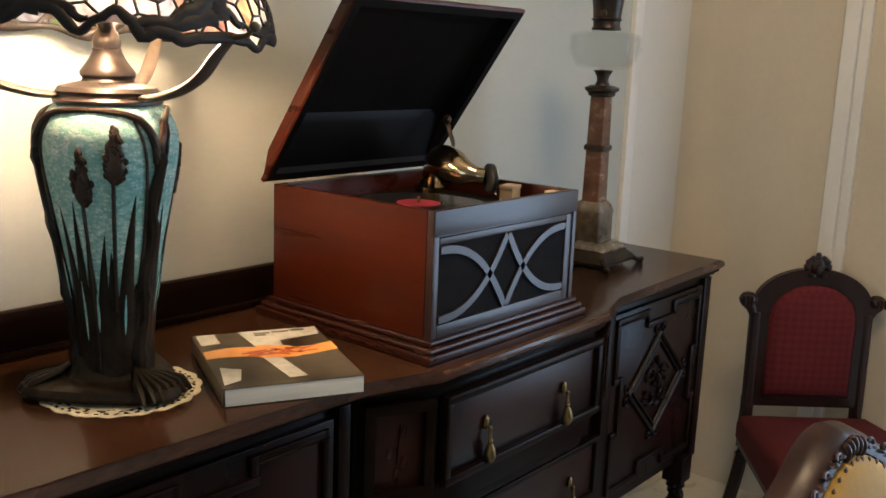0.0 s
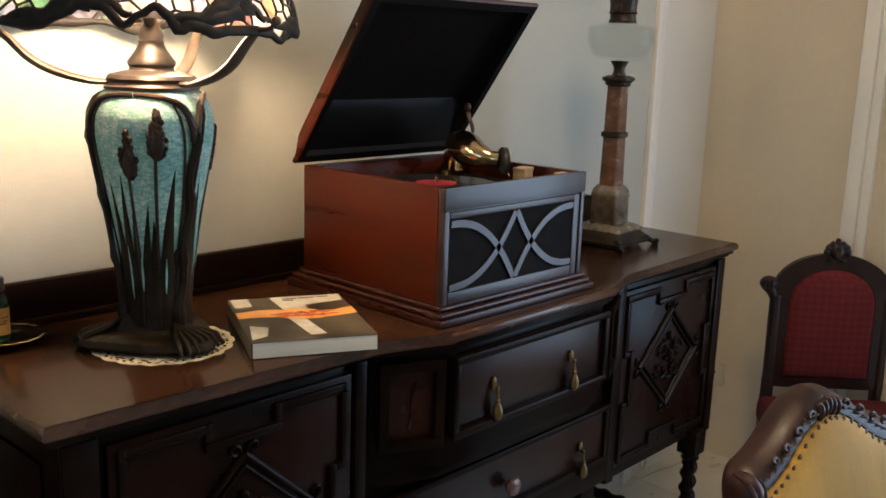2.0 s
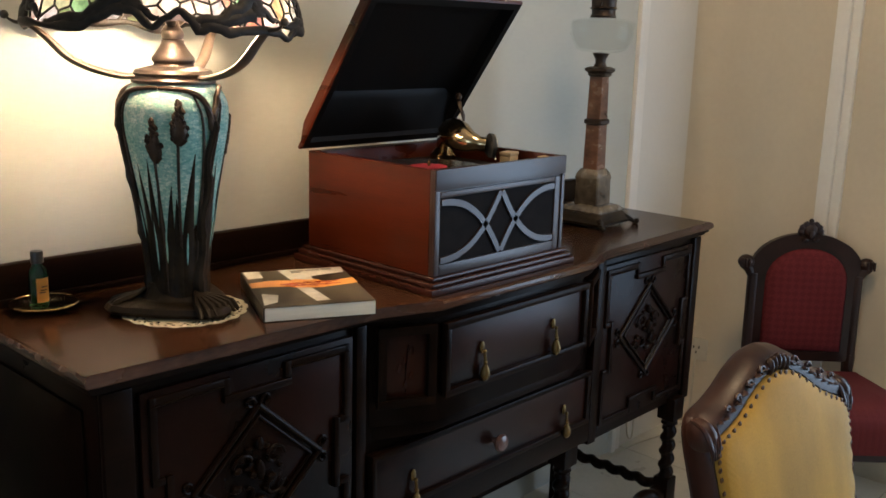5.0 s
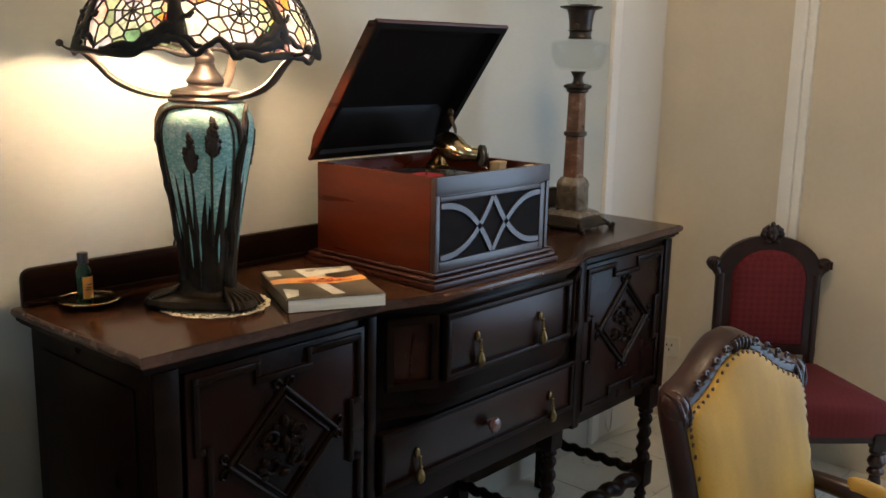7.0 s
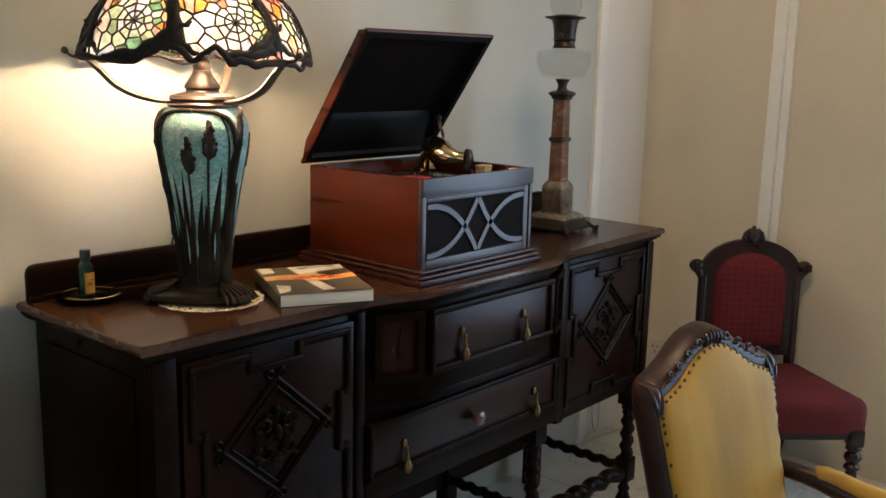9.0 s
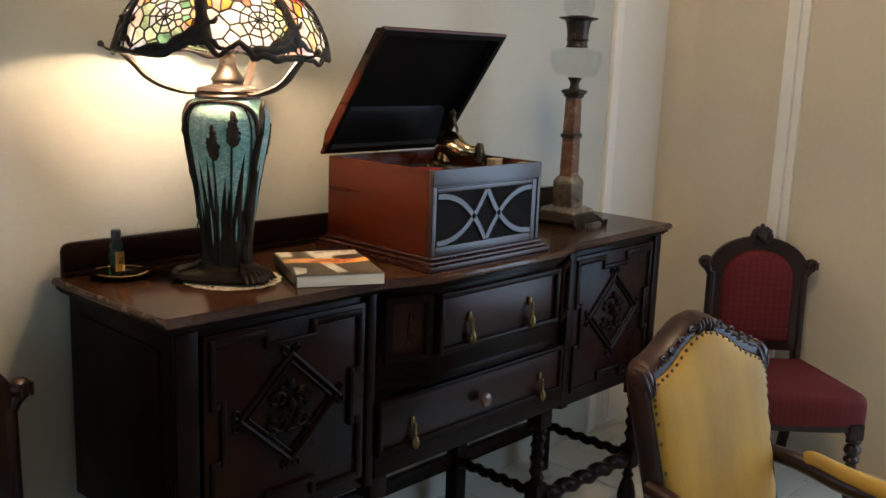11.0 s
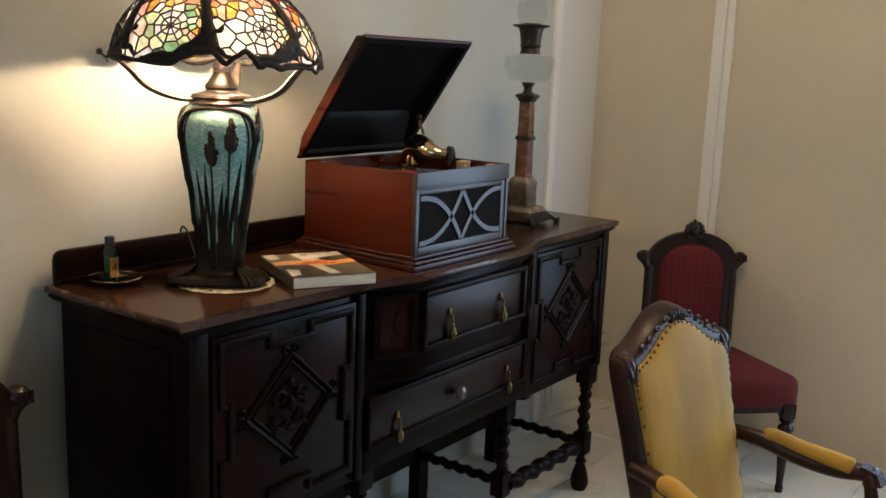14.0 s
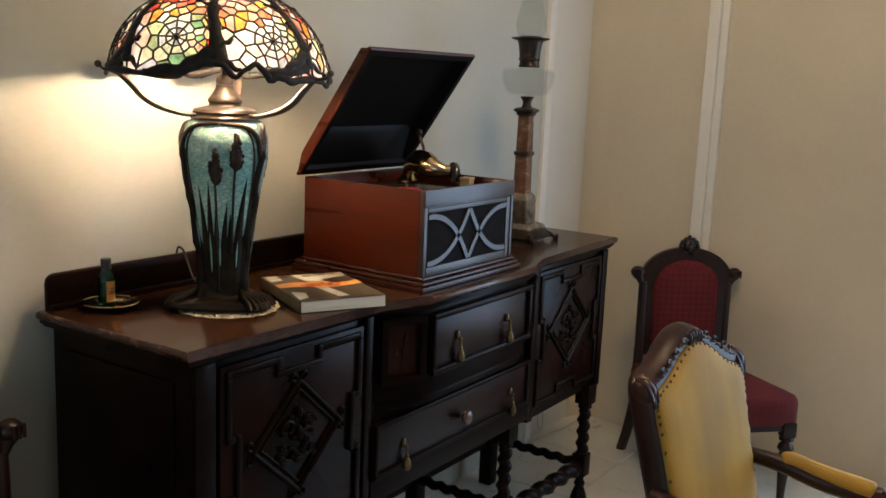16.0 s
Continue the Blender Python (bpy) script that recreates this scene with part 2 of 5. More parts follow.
CEIL = surface("ceiling_paint", (0.54, 0.51, 0.45), (0.60, 0.57, 0.50), 0.85, scale=2, bump=0.05)
TILE = surface("stone_tile", (0.55, 0.52, 0.45), (0.68, 0.645, 0.56), 0.3, scale=5, fine=60, bump=0.05, random_tint=0.12)
GROUT = surface("grout", (0.36, 0.34, 0.29), (0.46, 0.43, 0.37), 0.9, scale=20, bump=0.3)
MARBLE = surface("brown_onyx", (0.05, 0.020, 0.012), (0.18, 0.090, 0.058), 0.25, scale=14, fine=60, bump=0.04, coat=0.2, stretch=(1, 1, 1.6))
MARBLE_P = surface("grey_onyx", (0.045, 0.032, 0.022), (0.20, 0.165, 0.125), 0.25, scale=16, fine=70, bump=0.04, coat=0.2)
CHAIR_WOOD = surface("chair_walnut", (0.012, 0.005, 0.0035), (0.042, 0.014, 0.009), 0.38, scale=8, fine=80, bump=0.15, coat=0.10, coat_rough=0.25, spec=0.28)
RED_WOOD = surface("chair_mahogany", (0.010, 0.0044, 0.0032), (0.028, 0.0108, 0.0072), 0.36, scale=8, fine=80, bump=0.1, coat=0.12, coat_rough=0.25, spec=0.3)
RED_CLOTH = cloth("red_damask", (0.136, 0.0180, 0.0190), (0.112, 0.0138, 0.0148), 0.016)
RED_SEAT = cloth("red_damask_seat", (0.104, 0.0145, 0.0140), (0.097, 0.0130, 0.0125), 0.013, (0, 0, 45))
YELLOW = surface("yellow_velvet", (0.32, 0.178, 0.030), (0.60, 0.345, 0.055), 0.68, scale=3.6, fine=420, bump=0.15, stretch=(2.0, 1, 0.6), spec=0.3)
NAIL = surface("tarnished_nail", (0.045, 0.019, 0.006), (0.11, 0.048, 0.014), 0.45, 0.5, scale=60, bump=0.1)
PAPER = surface("book_pages", (0.62, 0.58, 0.48), (0.72, 0.68, 0.58), 0.8, scale=6, fine=400, bump=0.4, stretch=(1, 1, 30))
COVER = surface("book_cover_grey", (0.014, 0.010, 0.006), (0.105, 0.085, 0.055), 0.4, scale=7, fine=26, bump=0.0, coat=0.05, spec=0.3)
COVER_W = surface("book_cover_pale", (0.30, 0.28, 0.22), (0.66, 0.63, 0.54), 0.4, scale=14, bump=0.0, coat=0.05)
COVER_O = surface("book_cover_orange", (0.70, 0.24, 0.05), (0.85, 0.42, 0.12), 0.3, scale=16, bump=0.0, coat=0.3)
COVER_R = surface("book_cover_red", (0.34, 0.03, 0.02), (0.50, 0.08, 0.04), 0.3, scale=60, bump=0.0, coat=0.3)
LACE = surface("cream_lace", (0.58, 0.50, 0.34), (0.72, 0.64, 0.46), 0.85, scale=60, fine=500, bump=0.5)
BOTTLE = clear_glass("green_bottle_glass", (0.05, 0.40, 0.16), 0.02, 1.5)
LABEL_O = surface("orange_label", (0.74, 0.34, 0.07), (0.85, 0.44, 0.12), 0.6, scale=40, bump=0.05)
GLASS = clear_glass("clear_glass", (0.96, 0.98, 0.97))
BLOWN = thin_glass("blown_glass")
PLASTIC = surface("white_plastic", (0.54, 0.49, 0.40), (0.60, 0.55, 0.45), 0.4, scale=20, bump=0.0)
MOSAIC = mosaic("teal_mosaic")
BULB = glow("lit_bulb", (1.0, 0.715, 0.47), BULB_STRENGTH)
PEARL = surface("opal_pendant_glass", (0.7, 0.68, 0.62), (0.78, 0.76, 0.7), 0.3, scale=10, bump=0.0)

# ---- mesh helpers ----
ORIGIN = {}


def thing(name, at, label, category, group=""):
    """An empty at the base of a thing; its parts are given in the thing's own or, with at, world metres."""
    ob = new(name)
    ob.empty_display_size = 0.05
    ob.location = at
    ORIGIN[ob.name] = Vector(at)
    return tagged(ob, label, category, group)


def finish(name, bm, material, angle=40.0):
    bmesh.ops.recalc_face_normals(bm, faces=bm.faces)
    me = bpy.data.meshes.new(name)
    bm.to_mesh(me)
    bm.free()
    for p in me.polygons:
        p.use_smooth = True
    me.set_sharp_from_angle(angle=radians(angle))
    me.materials.append(material)
    return me


def part(name, bm, material, parent, label="", angle=40.0):
    root = parent
    while root.parent:
        root = root.parent
    bmesh.ops.translate(bm, verts=bm.verts, vec=-ORIGIN[root.name])
    ob = new(name, finish(name, bm, material, angle))
    ob.parent = parent
    if label:
        ob["label"] = label
    return ob


def structure(name, bm, material, label, category):
    ob = new(name, finish(name, bm, material))
    ORIGIN[ob.name] = Vector((0, 0, 0))
    return tagged(ob, label, category, kind="structure")


def join(bm, other):
    me = bpy.data.meshes.new("tmp")
    other.to_mesh(me)
    other.free()
    bm.from_mesh(me)
    bpy.data.meshes.remove(me)


def box(bm, x0, x1, y0, y1, z0, z1, bevel=0.003, m=None, seg=2):
    b = bmesh.new()
    bmesh.ops.create_cube(b, size=1, matrix=Matrix.Translation(((x0 + x1) / 2, (y0 + y1) / 2, (z0 + z1) / 2)) @ Matrix.Diagonal((x1 - x0, y1 - y0, z1 - z0, 1)))
    if bevel:
        bmesh.ops.bevel(b, geom=b.edges[:], offset=min(bevel, 0.45 * min(x1 - x0, y1 - y0, z1 - z0)), segments=seg, profile=0.6, affect="EDGES")
    if m is not None:
        bmesh.ops.transform(b, matrix=m, verts=b.verts)
    join(bm, b)
    return bm


def lathe(bm, profile, at=(0, 0, 0), seg=32, shape=None, m=None, close=True):
    """Turns a profile of (radius, height) round the z axis through at. shape(angle, height) scales the radius."""
    rings = []
    for r, z in profile:
        ring = []
        for i in range(seg):
            a = 2 * math.pi * i / seg
            k = r * (shape(a, z) if shape else 1)
            p = Vector((k * math.cos(a), k * math.sin(a), z))
            if m is not None:
                p = m @ p
            ring.append(bm.verts.new(p + Vector(at)))
        rings.append(ring)
    for u, v in zip(rings, rings[1:]):
        for i in range(seg):
            bm.faces.new((u[i], u[(i + 1) % seg], v[(i + 1) % seg], v[i]))
    if close:
        bm.faces.new(rings[0][::-1])
        bm.faces.new(rings[-1])
    return bm


def tube(bm, pts, radii, seg=10, flat=1.0, up=Vector((0, 0, 1)), caps=True):
    """A swept round or flattened bar along pts."""
    pts = [Vector(p) for p in pts]
    if not hasattr(radii, "__len__"):
        radii = [radii] * len(pts)
    rings = []
    for i, p in enumerate(pts):
        d = (pts[min(i + 1, len(pts) - 1)] - pts[max(i - 1, 0)]).normalized()
        side = d.cross(up)
        if side.length < 1e-3:
            side = d.cross(Vector((1, 0, 0)))
        side.normalize()
        nrm = side.cross(d).normalized()
        rings.append([bm.verts.new(p + radii[i] * (math.cos(a) * side + flat * math.sin(a) * nrm)) for a in (2 * math.pi * k / seg for k in range(seg))])
    for u, v in zip(rings, rings[1:]):
        for k in range(seg):
            bm.faces.new((u[k], u[(k + 1) % seg], v[(k + 1) % seg], v[k]))
    if caps:
        bm.faces.new(rings[0][::-1])
        bm.faces.new(rings[-1])
    return bm


def curve_points(pts, n=8):
    """Catmull-Rom points through pts."""
    pts = [Vector(p) for p in pts]
    out = []
    for i in range(len(pts) - 1):
        a, b, c, d = pts[max(i - 1, 0)], pts[i], pts[i + 1], pts[min(i + 2, len(pts) - 1)]
        for k in range(n):
            t = k / n
            out.append(0.5 * (2 * b + (c - a) * t + (2 * a - 5 * b + 4 * c - d) * t * t + (3 * b - a - 3 * c + d) * t ** 3))
    out.append(pts[-1])
    return out


def slab(bm, outline, depth, to3d, bevel=0.004, seg=2, both=False):
    """A plate from a 2D outline, thickened by depth; to3d(u, v, w) places it; its front edge is rounded."""
    b = bmesh.new()
    lo = [b.verts.new((u, v, 0)) for u, v in outline]
    hi = [b.verts.new((u, v, depth)) for u, v in outline]
    n = len(outline)
    b.faces.new(lo[::-1])
    b.faces.new(hi)
    for i in range(n):
        b.faces.new((lo[i], lo[(i + 1) % n], hi[(i + 1) % n], hi[i]))
    if bevel:
        b.edges.ensure_lookup_table()
        es = [e for e in b.edges if all(abs(v.co.z - depth) < 1e-6 for v in e.verts) or (both and all(abs(v.co.z) < 1e-6 for v in e.verts))]
        bmesh.ops.bevel(b, geom=es, offset=bevel, segments=seg, profile=0.5, affect="EDGES", clamp_overlap=True)
    for v in b.verts:
        v.co = to3d(*v.co)
    join(bm, b)
    return bm


def ball(bm, at, r, scale=(1, 1, 1), sub=2, rot=None):
    m = Matrix.Translation(at) @ (rot if rot is not None else Matrix.Identity(4)) @ Matrix.Diagonal((*scale, 1))
    bmesh.ops.create_icosphere(bm, subdivisions=sub, radius=r, matrix=m)
    return bm


def twist(bm, p0, p1, r, depth=0.22, turns=7.0, seg=14, n=70):
    """A barley-twist bar from p0 to p1."""
    p0, p1 = Vector(p0), Vector(p1)
    d = p1 - p0
    q = d.to_track_quat("Z", "Y").to_matrix().to_4x4()
    prof = [(r, d.length * i / n) for i in range(n + 1)]
    k = 2 * math.pi * turns / d.length
    return lathe(bm, prof, p0, seg, lambda a, z: 1 + depth * math.cos(a - k * z), q)


# ---- room ----
XE, YN, CH = 2.64, 0.49, 3.0
XW, YS = -4.6, -7.0
structure("wall_north", box(bmesh.new(), XW, 2.165, YN, YN + 0.2, 0, CH, 0), WALL_GREEN, "pale grey-green plastered wall behind the sideboard", "wall")
structure("wall_north_end", box(bmesh.new(), 2.215, XE, YN + 0.004, YN + 0.2, 0, CH, 0), WALL_WHITE, "off-white plastered wall beside the corner", "wall")
CR = 0.09
bm = bmesh.new()
cove = [(XE - CR + CR * math.sin(a), YN + 0.003 - CR + CR * math.cos(a)) for a in (math.pi / 2 * k / 16 for k in range(17))]
slab(bm, [(XE + 0.001, YN + 0.004)] + cove[::-1], CH, lambda u, v, w: Vector((u, v, w)), 0)
structure("wall_corner", bm, WALL_CREAM, "softly rounded cream plaster corner", "wall")
bm = bmesh.new()
box(bm, 2.160, 2.185, YN - 0.016, YN + 0.19, 0, CH, 0.005)
box(bm, 2.185, 2.222, YN - 0.008, YN + 0.19, 0, CH, 0.004)
structure("trim_1", bm, TRIM, "white painted vertical trim strip on the wall", "trim")
DY0, DY1, DS, DH = -3.15, -0.85, 0.35, 2.3
for nm, y0, y1, z0 in (("wall_east", DY1, YN + 0.2, 0), ("wall_east_far", YS, DY0, 0), ("wall_east_lintel", DY0, DY1, DH), ("wall_east_breast", DY0, DY1, 0)):
    structure(nm, box(bmesh.new(), XE, XE + 0.2, y0, y1, z0, DS if nm == "wall_east_breast" else CH, 0), WALL_CREAM, "cream plastered wall", "wall")
bm = bmesh.new()
box(bm, XE - 0.034, XE + 0.004, -0.021, 0.026, 0, CH, 0.008)
box(bm, XE - 0.020, XE + 0.004, -0.052, -0.021, 0, CH, 0.006)
structure("trim_2", bm, TRIM, "white painted moulded pilaster strip on cream wall", "trim")
WY0, WY1 = -3.0, -1.2
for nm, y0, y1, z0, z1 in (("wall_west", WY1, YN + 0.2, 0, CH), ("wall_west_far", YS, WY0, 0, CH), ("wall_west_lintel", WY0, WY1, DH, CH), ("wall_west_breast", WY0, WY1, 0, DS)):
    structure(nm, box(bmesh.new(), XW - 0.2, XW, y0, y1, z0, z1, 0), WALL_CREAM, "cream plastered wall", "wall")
structure("wall_south", box(bmesh.new(), XW - 0.2, XE + 0.2, YS - 0.2, YS, 0, CH, 0), WALL_CREAM, "cream plastered wall", "wall")
structure("ceiling", box(bmesh.new(), XW - 0.2, XE + 0.2, YS - 0.2, YN + 0.2, CH, CH + 0.15, 0), CEIL, "off-white plaster ceiling", "ceiling")
structure("ground", box(bmesh.new(), -60, 60, -60, 60, -0.3, -0.2, 0), GROUT, "plain ground outside", "ground")
floor = structure("floor", box(bmesh.new(), XW - 0.2, XE + 0.2, YS - 0.2, YN + 0.2, -0.15, -0.004, 0), GROUT, "pale polished stone tile floor", "floor")

# windows that let the daylight in; the western one is an unseen addition
def tall_window(name, x, sg, y0, y1):
    """A white framed window of two panes in the wall whose inner face is at x; sg points outwards."""
    win = tagged(new(name), "out-of-view white framed window with two tall panes in the cream wall", "window", kind="structure")
    win.location = (x + sg * 0.12, (y0 + y1) / 2, DS)
    ORIGIN[win.name] = win.location.copy()

    def deep(a, b):
        return min(x + sg * a, x + sg * b), max(x + sg * a, x + sg * b)

    bm = bmesh.new()
    ym = (y0 + y1) / 2
    for y in (y0, ym - 0.03, y1 - 0.06):
        box(bm, *deep(0.09, 0.14), y, y + 0.06, DS, DH, 0.004)
    spans = ((y0 + 0.06, ym - 0.03), (ym + 0.03, y1 - 0.06))
    for z0, z1 in ((DS, DS + 0.06), (DH - 0.06, DH)):
        for a, b in spans:
            box(bm, *deep(0.092, 0.138), a, b, z0, z1, 0.004)
    part("window_frame", bm, TRIM, win)
    part("window_sill", box(bmesh.new(), *deep(-0.04, 0.088), y0 + 0.002, y1 - 0.002, DS + 0.002, DS + 0.03, 0.005), TRIM, win)
    for a, b in spans:
        pane = part("pane", box(bmesh.new(), *deep(0.112, 0.118), a, b, DS + 0.06, DH - 0.06, 0), GLASS, win)
        pane.visible_shadow = False


tall_window("window_1", XE, 1, DY0, DY1)
tall_window("unseen_window_2", XW, -1, WY0, WY1)

# pendant lamp of the room
pendant = thing("pendant_lamp", (0.74, -0.75, CH), "opal glass pendant lamp hanging from the ceiling", "lamp")
part("canopy", lathe(bmesh.new(), [(0.05, CH - 0.03), (0.055, CH - 0.01), (0.055, CH)], (0.74, -0.75, 0), 24), BRASS, pendant)
part("rod", tube(bmesh.new(), [(0.74, -0.75, CH - 0.02), (0.74, -0.75, 2.89)], 0.008), BRASS, pendant)
part("shade", lathe(bmesh.new(), [(0.03, 2.92), (0.10, 2.89), (0.17, 2.82), (0.175, 2.82), (0.105, 2.896), (0.03, 2.927)], (0.74, -0.75, 0), 32, close=False), PEARL, pendant)

# ---- sideboard ----
TOP = 0.957
sideboard = thing("sideboard", (0.915, 0.23, 0), "dark oak breakfront sideboard with carved doors and barley-twist legs", "sideboard")
outline = [(-0.002, -0.002), (0.565, -0.002), (0.684, -0.060), (1.186, -0.060), (1.305, 0), (1.85, 0), (1.85, 0.458), (-0.006, 0.458)]


def grown(o, d):
    """The breakfront outline drawn in by d at the front and sides."""
    return [(o[0][0] + d, o[0][1] + d), (o[1][0] + d * 0.25, o[1][1] + d), (o[2][0] + d * 0.25, o[2][1] + d), (o[3][0] - d * 0.25, o[3][1] + d), (o[4][0] - d * 0.25, o[4][1] + d), (o[5][0] - d, o[5][1] + d), (o[6][0] - d, o[6][1]), (o[7][0] + d, o[7][1])]


bm = bmesh.new()
slab(bm, outline, 0.021, lambda u, v, w: Vector((u, v, TOP - 0.021 + w)), 0.0095, 3, True)
top = part("tabletop", bm, OAK_TOP, sideboard, "polished dark top, worn rounded edge with its highlight painted in", 30)
# edge faces lighter: wear plus the highlight on the rounding, put into the colour
top.data.materials.append(OAK_EDGE_SHINE)
for p in top.data.polygons:
    p.material_index = 1 if abs(p.normal.z) < 0.93 else 0
bm = bmesh.new()
slab(bm, grown(outline, 0.009), 0.008, lambda u, v, w: Vector((u, v, TOP - 0.0285 + w)), 0.0)
slab(bm, grown(outline, 0.017), 0.008, lambda u, v, w: Vector((u, v, TOP - 0.036 + w)), 0.0)
part("top_moulding", bm, OAK, sideboard)
bm = bmesh.new()
ups = [(0.012, TOP), (1.818, TOP)] + [(1.818 - 0.02 + 0.02 * math.cos(a), TOP + 0.054 + 0.02 * math.sin(a)) for a in (0, 0.5, 1.0, 1.57)] + [(0.032 + 0.02 * math.cos(a), TOP + 0.054 + 0.02 * math.sin(a)) for a in (1.57, 2.1, 2.6, 3.14)]
slab(bm, ups, 0.020, lambda u, v, w: Vector((u, 0.456 - w, v)), 0.005, 2, True)
part("back_rail", bm, OAK, sideboard)
box(bm := bmesh.new(), 0.012, 1.818, 0.424, 0.437, TOP + 0.0005, TOP + 0.012, 0.004)
part("back_moulding", bm, OAK, sideboard)
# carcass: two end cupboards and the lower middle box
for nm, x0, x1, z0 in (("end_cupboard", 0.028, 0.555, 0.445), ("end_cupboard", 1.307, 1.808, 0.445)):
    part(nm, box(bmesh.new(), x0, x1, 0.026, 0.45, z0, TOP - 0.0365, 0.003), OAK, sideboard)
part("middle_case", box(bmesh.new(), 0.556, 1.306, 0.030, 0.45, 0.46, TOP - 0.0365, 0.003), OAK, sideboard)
bm = bmesh.new()
slab(bm, [(0.575, 0.029), (0.695, -0.036), (1.172, -0.036), (1.288, 0.029)], 0.2165, lambda u, v, w: Vector((u, v, 0.704 + w)), 0.003)
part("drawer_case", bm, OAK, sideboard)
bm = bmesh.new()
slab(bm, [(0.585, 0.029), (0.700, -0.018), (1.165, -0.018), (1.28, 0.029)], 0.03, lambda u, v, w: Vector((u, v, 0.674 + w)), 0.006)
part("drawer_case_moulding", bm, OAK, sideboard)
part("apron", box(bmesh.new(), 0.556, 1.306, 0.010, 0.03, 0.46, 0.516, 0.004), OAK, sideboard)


def framed(bm, x0, x1, z0, z1, y, w=0.016, d=0.012):
    """Four bevelled moulding strips standing proud of the plane y."""
    for a in ((x0, x1, z1 - w, z1), (x0, x1, z0, z0 + w)):
        box(bm, a[0], a[1], y - d, y + 0.004, a[2], a[3], 0.005)
    for a in ((x0, x0 + w), (x1 - w, x1)):
        box(bm, a[0], a[1], y - d + 0.001, y + 0.004, z0 + w * 0.6, z1 - w * 0.6, 0.005)
    return bm


def drop_handle(parent, x, y, z, name="drop_handle"):
    bm = bmesh.new()
    ball(bm, (x, y - 0.002, z + 0.031), 0.009, (0.8, 0.4, 1.5))
    ball(bm, (x, y - 0.010, z + 0.024), 0.0045)
    tube(bm, [(x, y - 0.010, z + 0.024), (x, y - 0.012, z + 0.004)], [0.0025, 0.0035], 8)
    lathe(bm, [(0.002, 0.004), (0.005, 0.0), (0.0032, -0.004), (0.0075, -0.012), (0.0105, -0.022), (0.0105, -0.028), (0.007, -0.036), (0.0025, -0.040)], (x, y - 0.0125, z + 0.002), 16)
    return part(name, bm, BRASS, parent, "aged brass drop handle")


# upper drawer, on the projecting front
ud = part("upper_drawer", box(bmesh.new(), 0.702, 1.162, -0.050, -0.030, 0.758, 0.906, 0.004), OAK_DRAWER, sideboard)
part("moulding", framed(bmesh.new(), 0.695, 1.170, 0.757, 0.911, -0.050, 0.016, 0.011), OAK, ud)
drop_handle(ud, 0.806, -0.052, 0.806)
drop_handle(ud, 1.044, -0.052, 0.806)
# canted panels beside it
for side in (-1, 1):
    cx = 0.936 + side * 0.303
    ang = math.atan2(0.058, 0.117) * side
    m = Matrix.Translation((cx, -0.010, 0)) @ Matrix.Rotation(ang, 4, "Z")
    cp = part("canted_panel", box(bmesh.new(), -0.058, 0.058, -0.002, 0.014, 0.752, 0.908, 0.002, m), OAK_RED, sideboard, "reddish inlaid panel")
    bm = framed(bmesh.new(), -0.060, 0.060, 0.748, 0.911, -0.002, 0.019, 0.016)
    bmesh.ops.transform(bm, matrix=m, verts=bm.verts)
    part("moulding", bm, OAK, cp)
    bm = bmesh.new()
    tube(bm, [m @ Vector((0, -0.003, 0.775)), m @ Vector((0, -0.003, 0.83)), m @ Vector((0.004, -0.003, 0.87))], [0.002, 0.004, 0.002], 8, 0.4)
    for k in range(5):
        ball(bm, m @ Vector((0.014 * math.sin(k * 2.1), -0.003, 0.79 + 0.017 * k)), 0.008, (1, 0.12, 1.3), 1)
    part("inlay_flower", bm, OAK_RED, cp)
# lower drawer
ld = part("lower_drawer", box(bmesh.new(), 0.564, 1.286, 0.008, 0.029, 0.520, 0.652, 0.004), OAK_DRAWER, sideboard)
part("moulding", framed(bmesh.new(), 0.560, 1.290, 0.518, 0.656, 0.010, 0.014, 0.011), OAK, ld)
drop_handle(ld, 0.676, 0.006, 0.549)
drop_handle(ld, 1.186, 0.006, 0.549)
bm = bmesh.new()
lathe(bm, [(0.007, 0), (0.006, 0.008), (0.015, 0.013), (0.0195, 0.021), (0.017, 0.028), (0.008, 0.032)], (0.928, 0.006, 0.580), 20, None, Matrix.Rotation(math.pi / 2, 4, "X"))
part("knob", bm, KNOB, ld, "turned wooden knob")


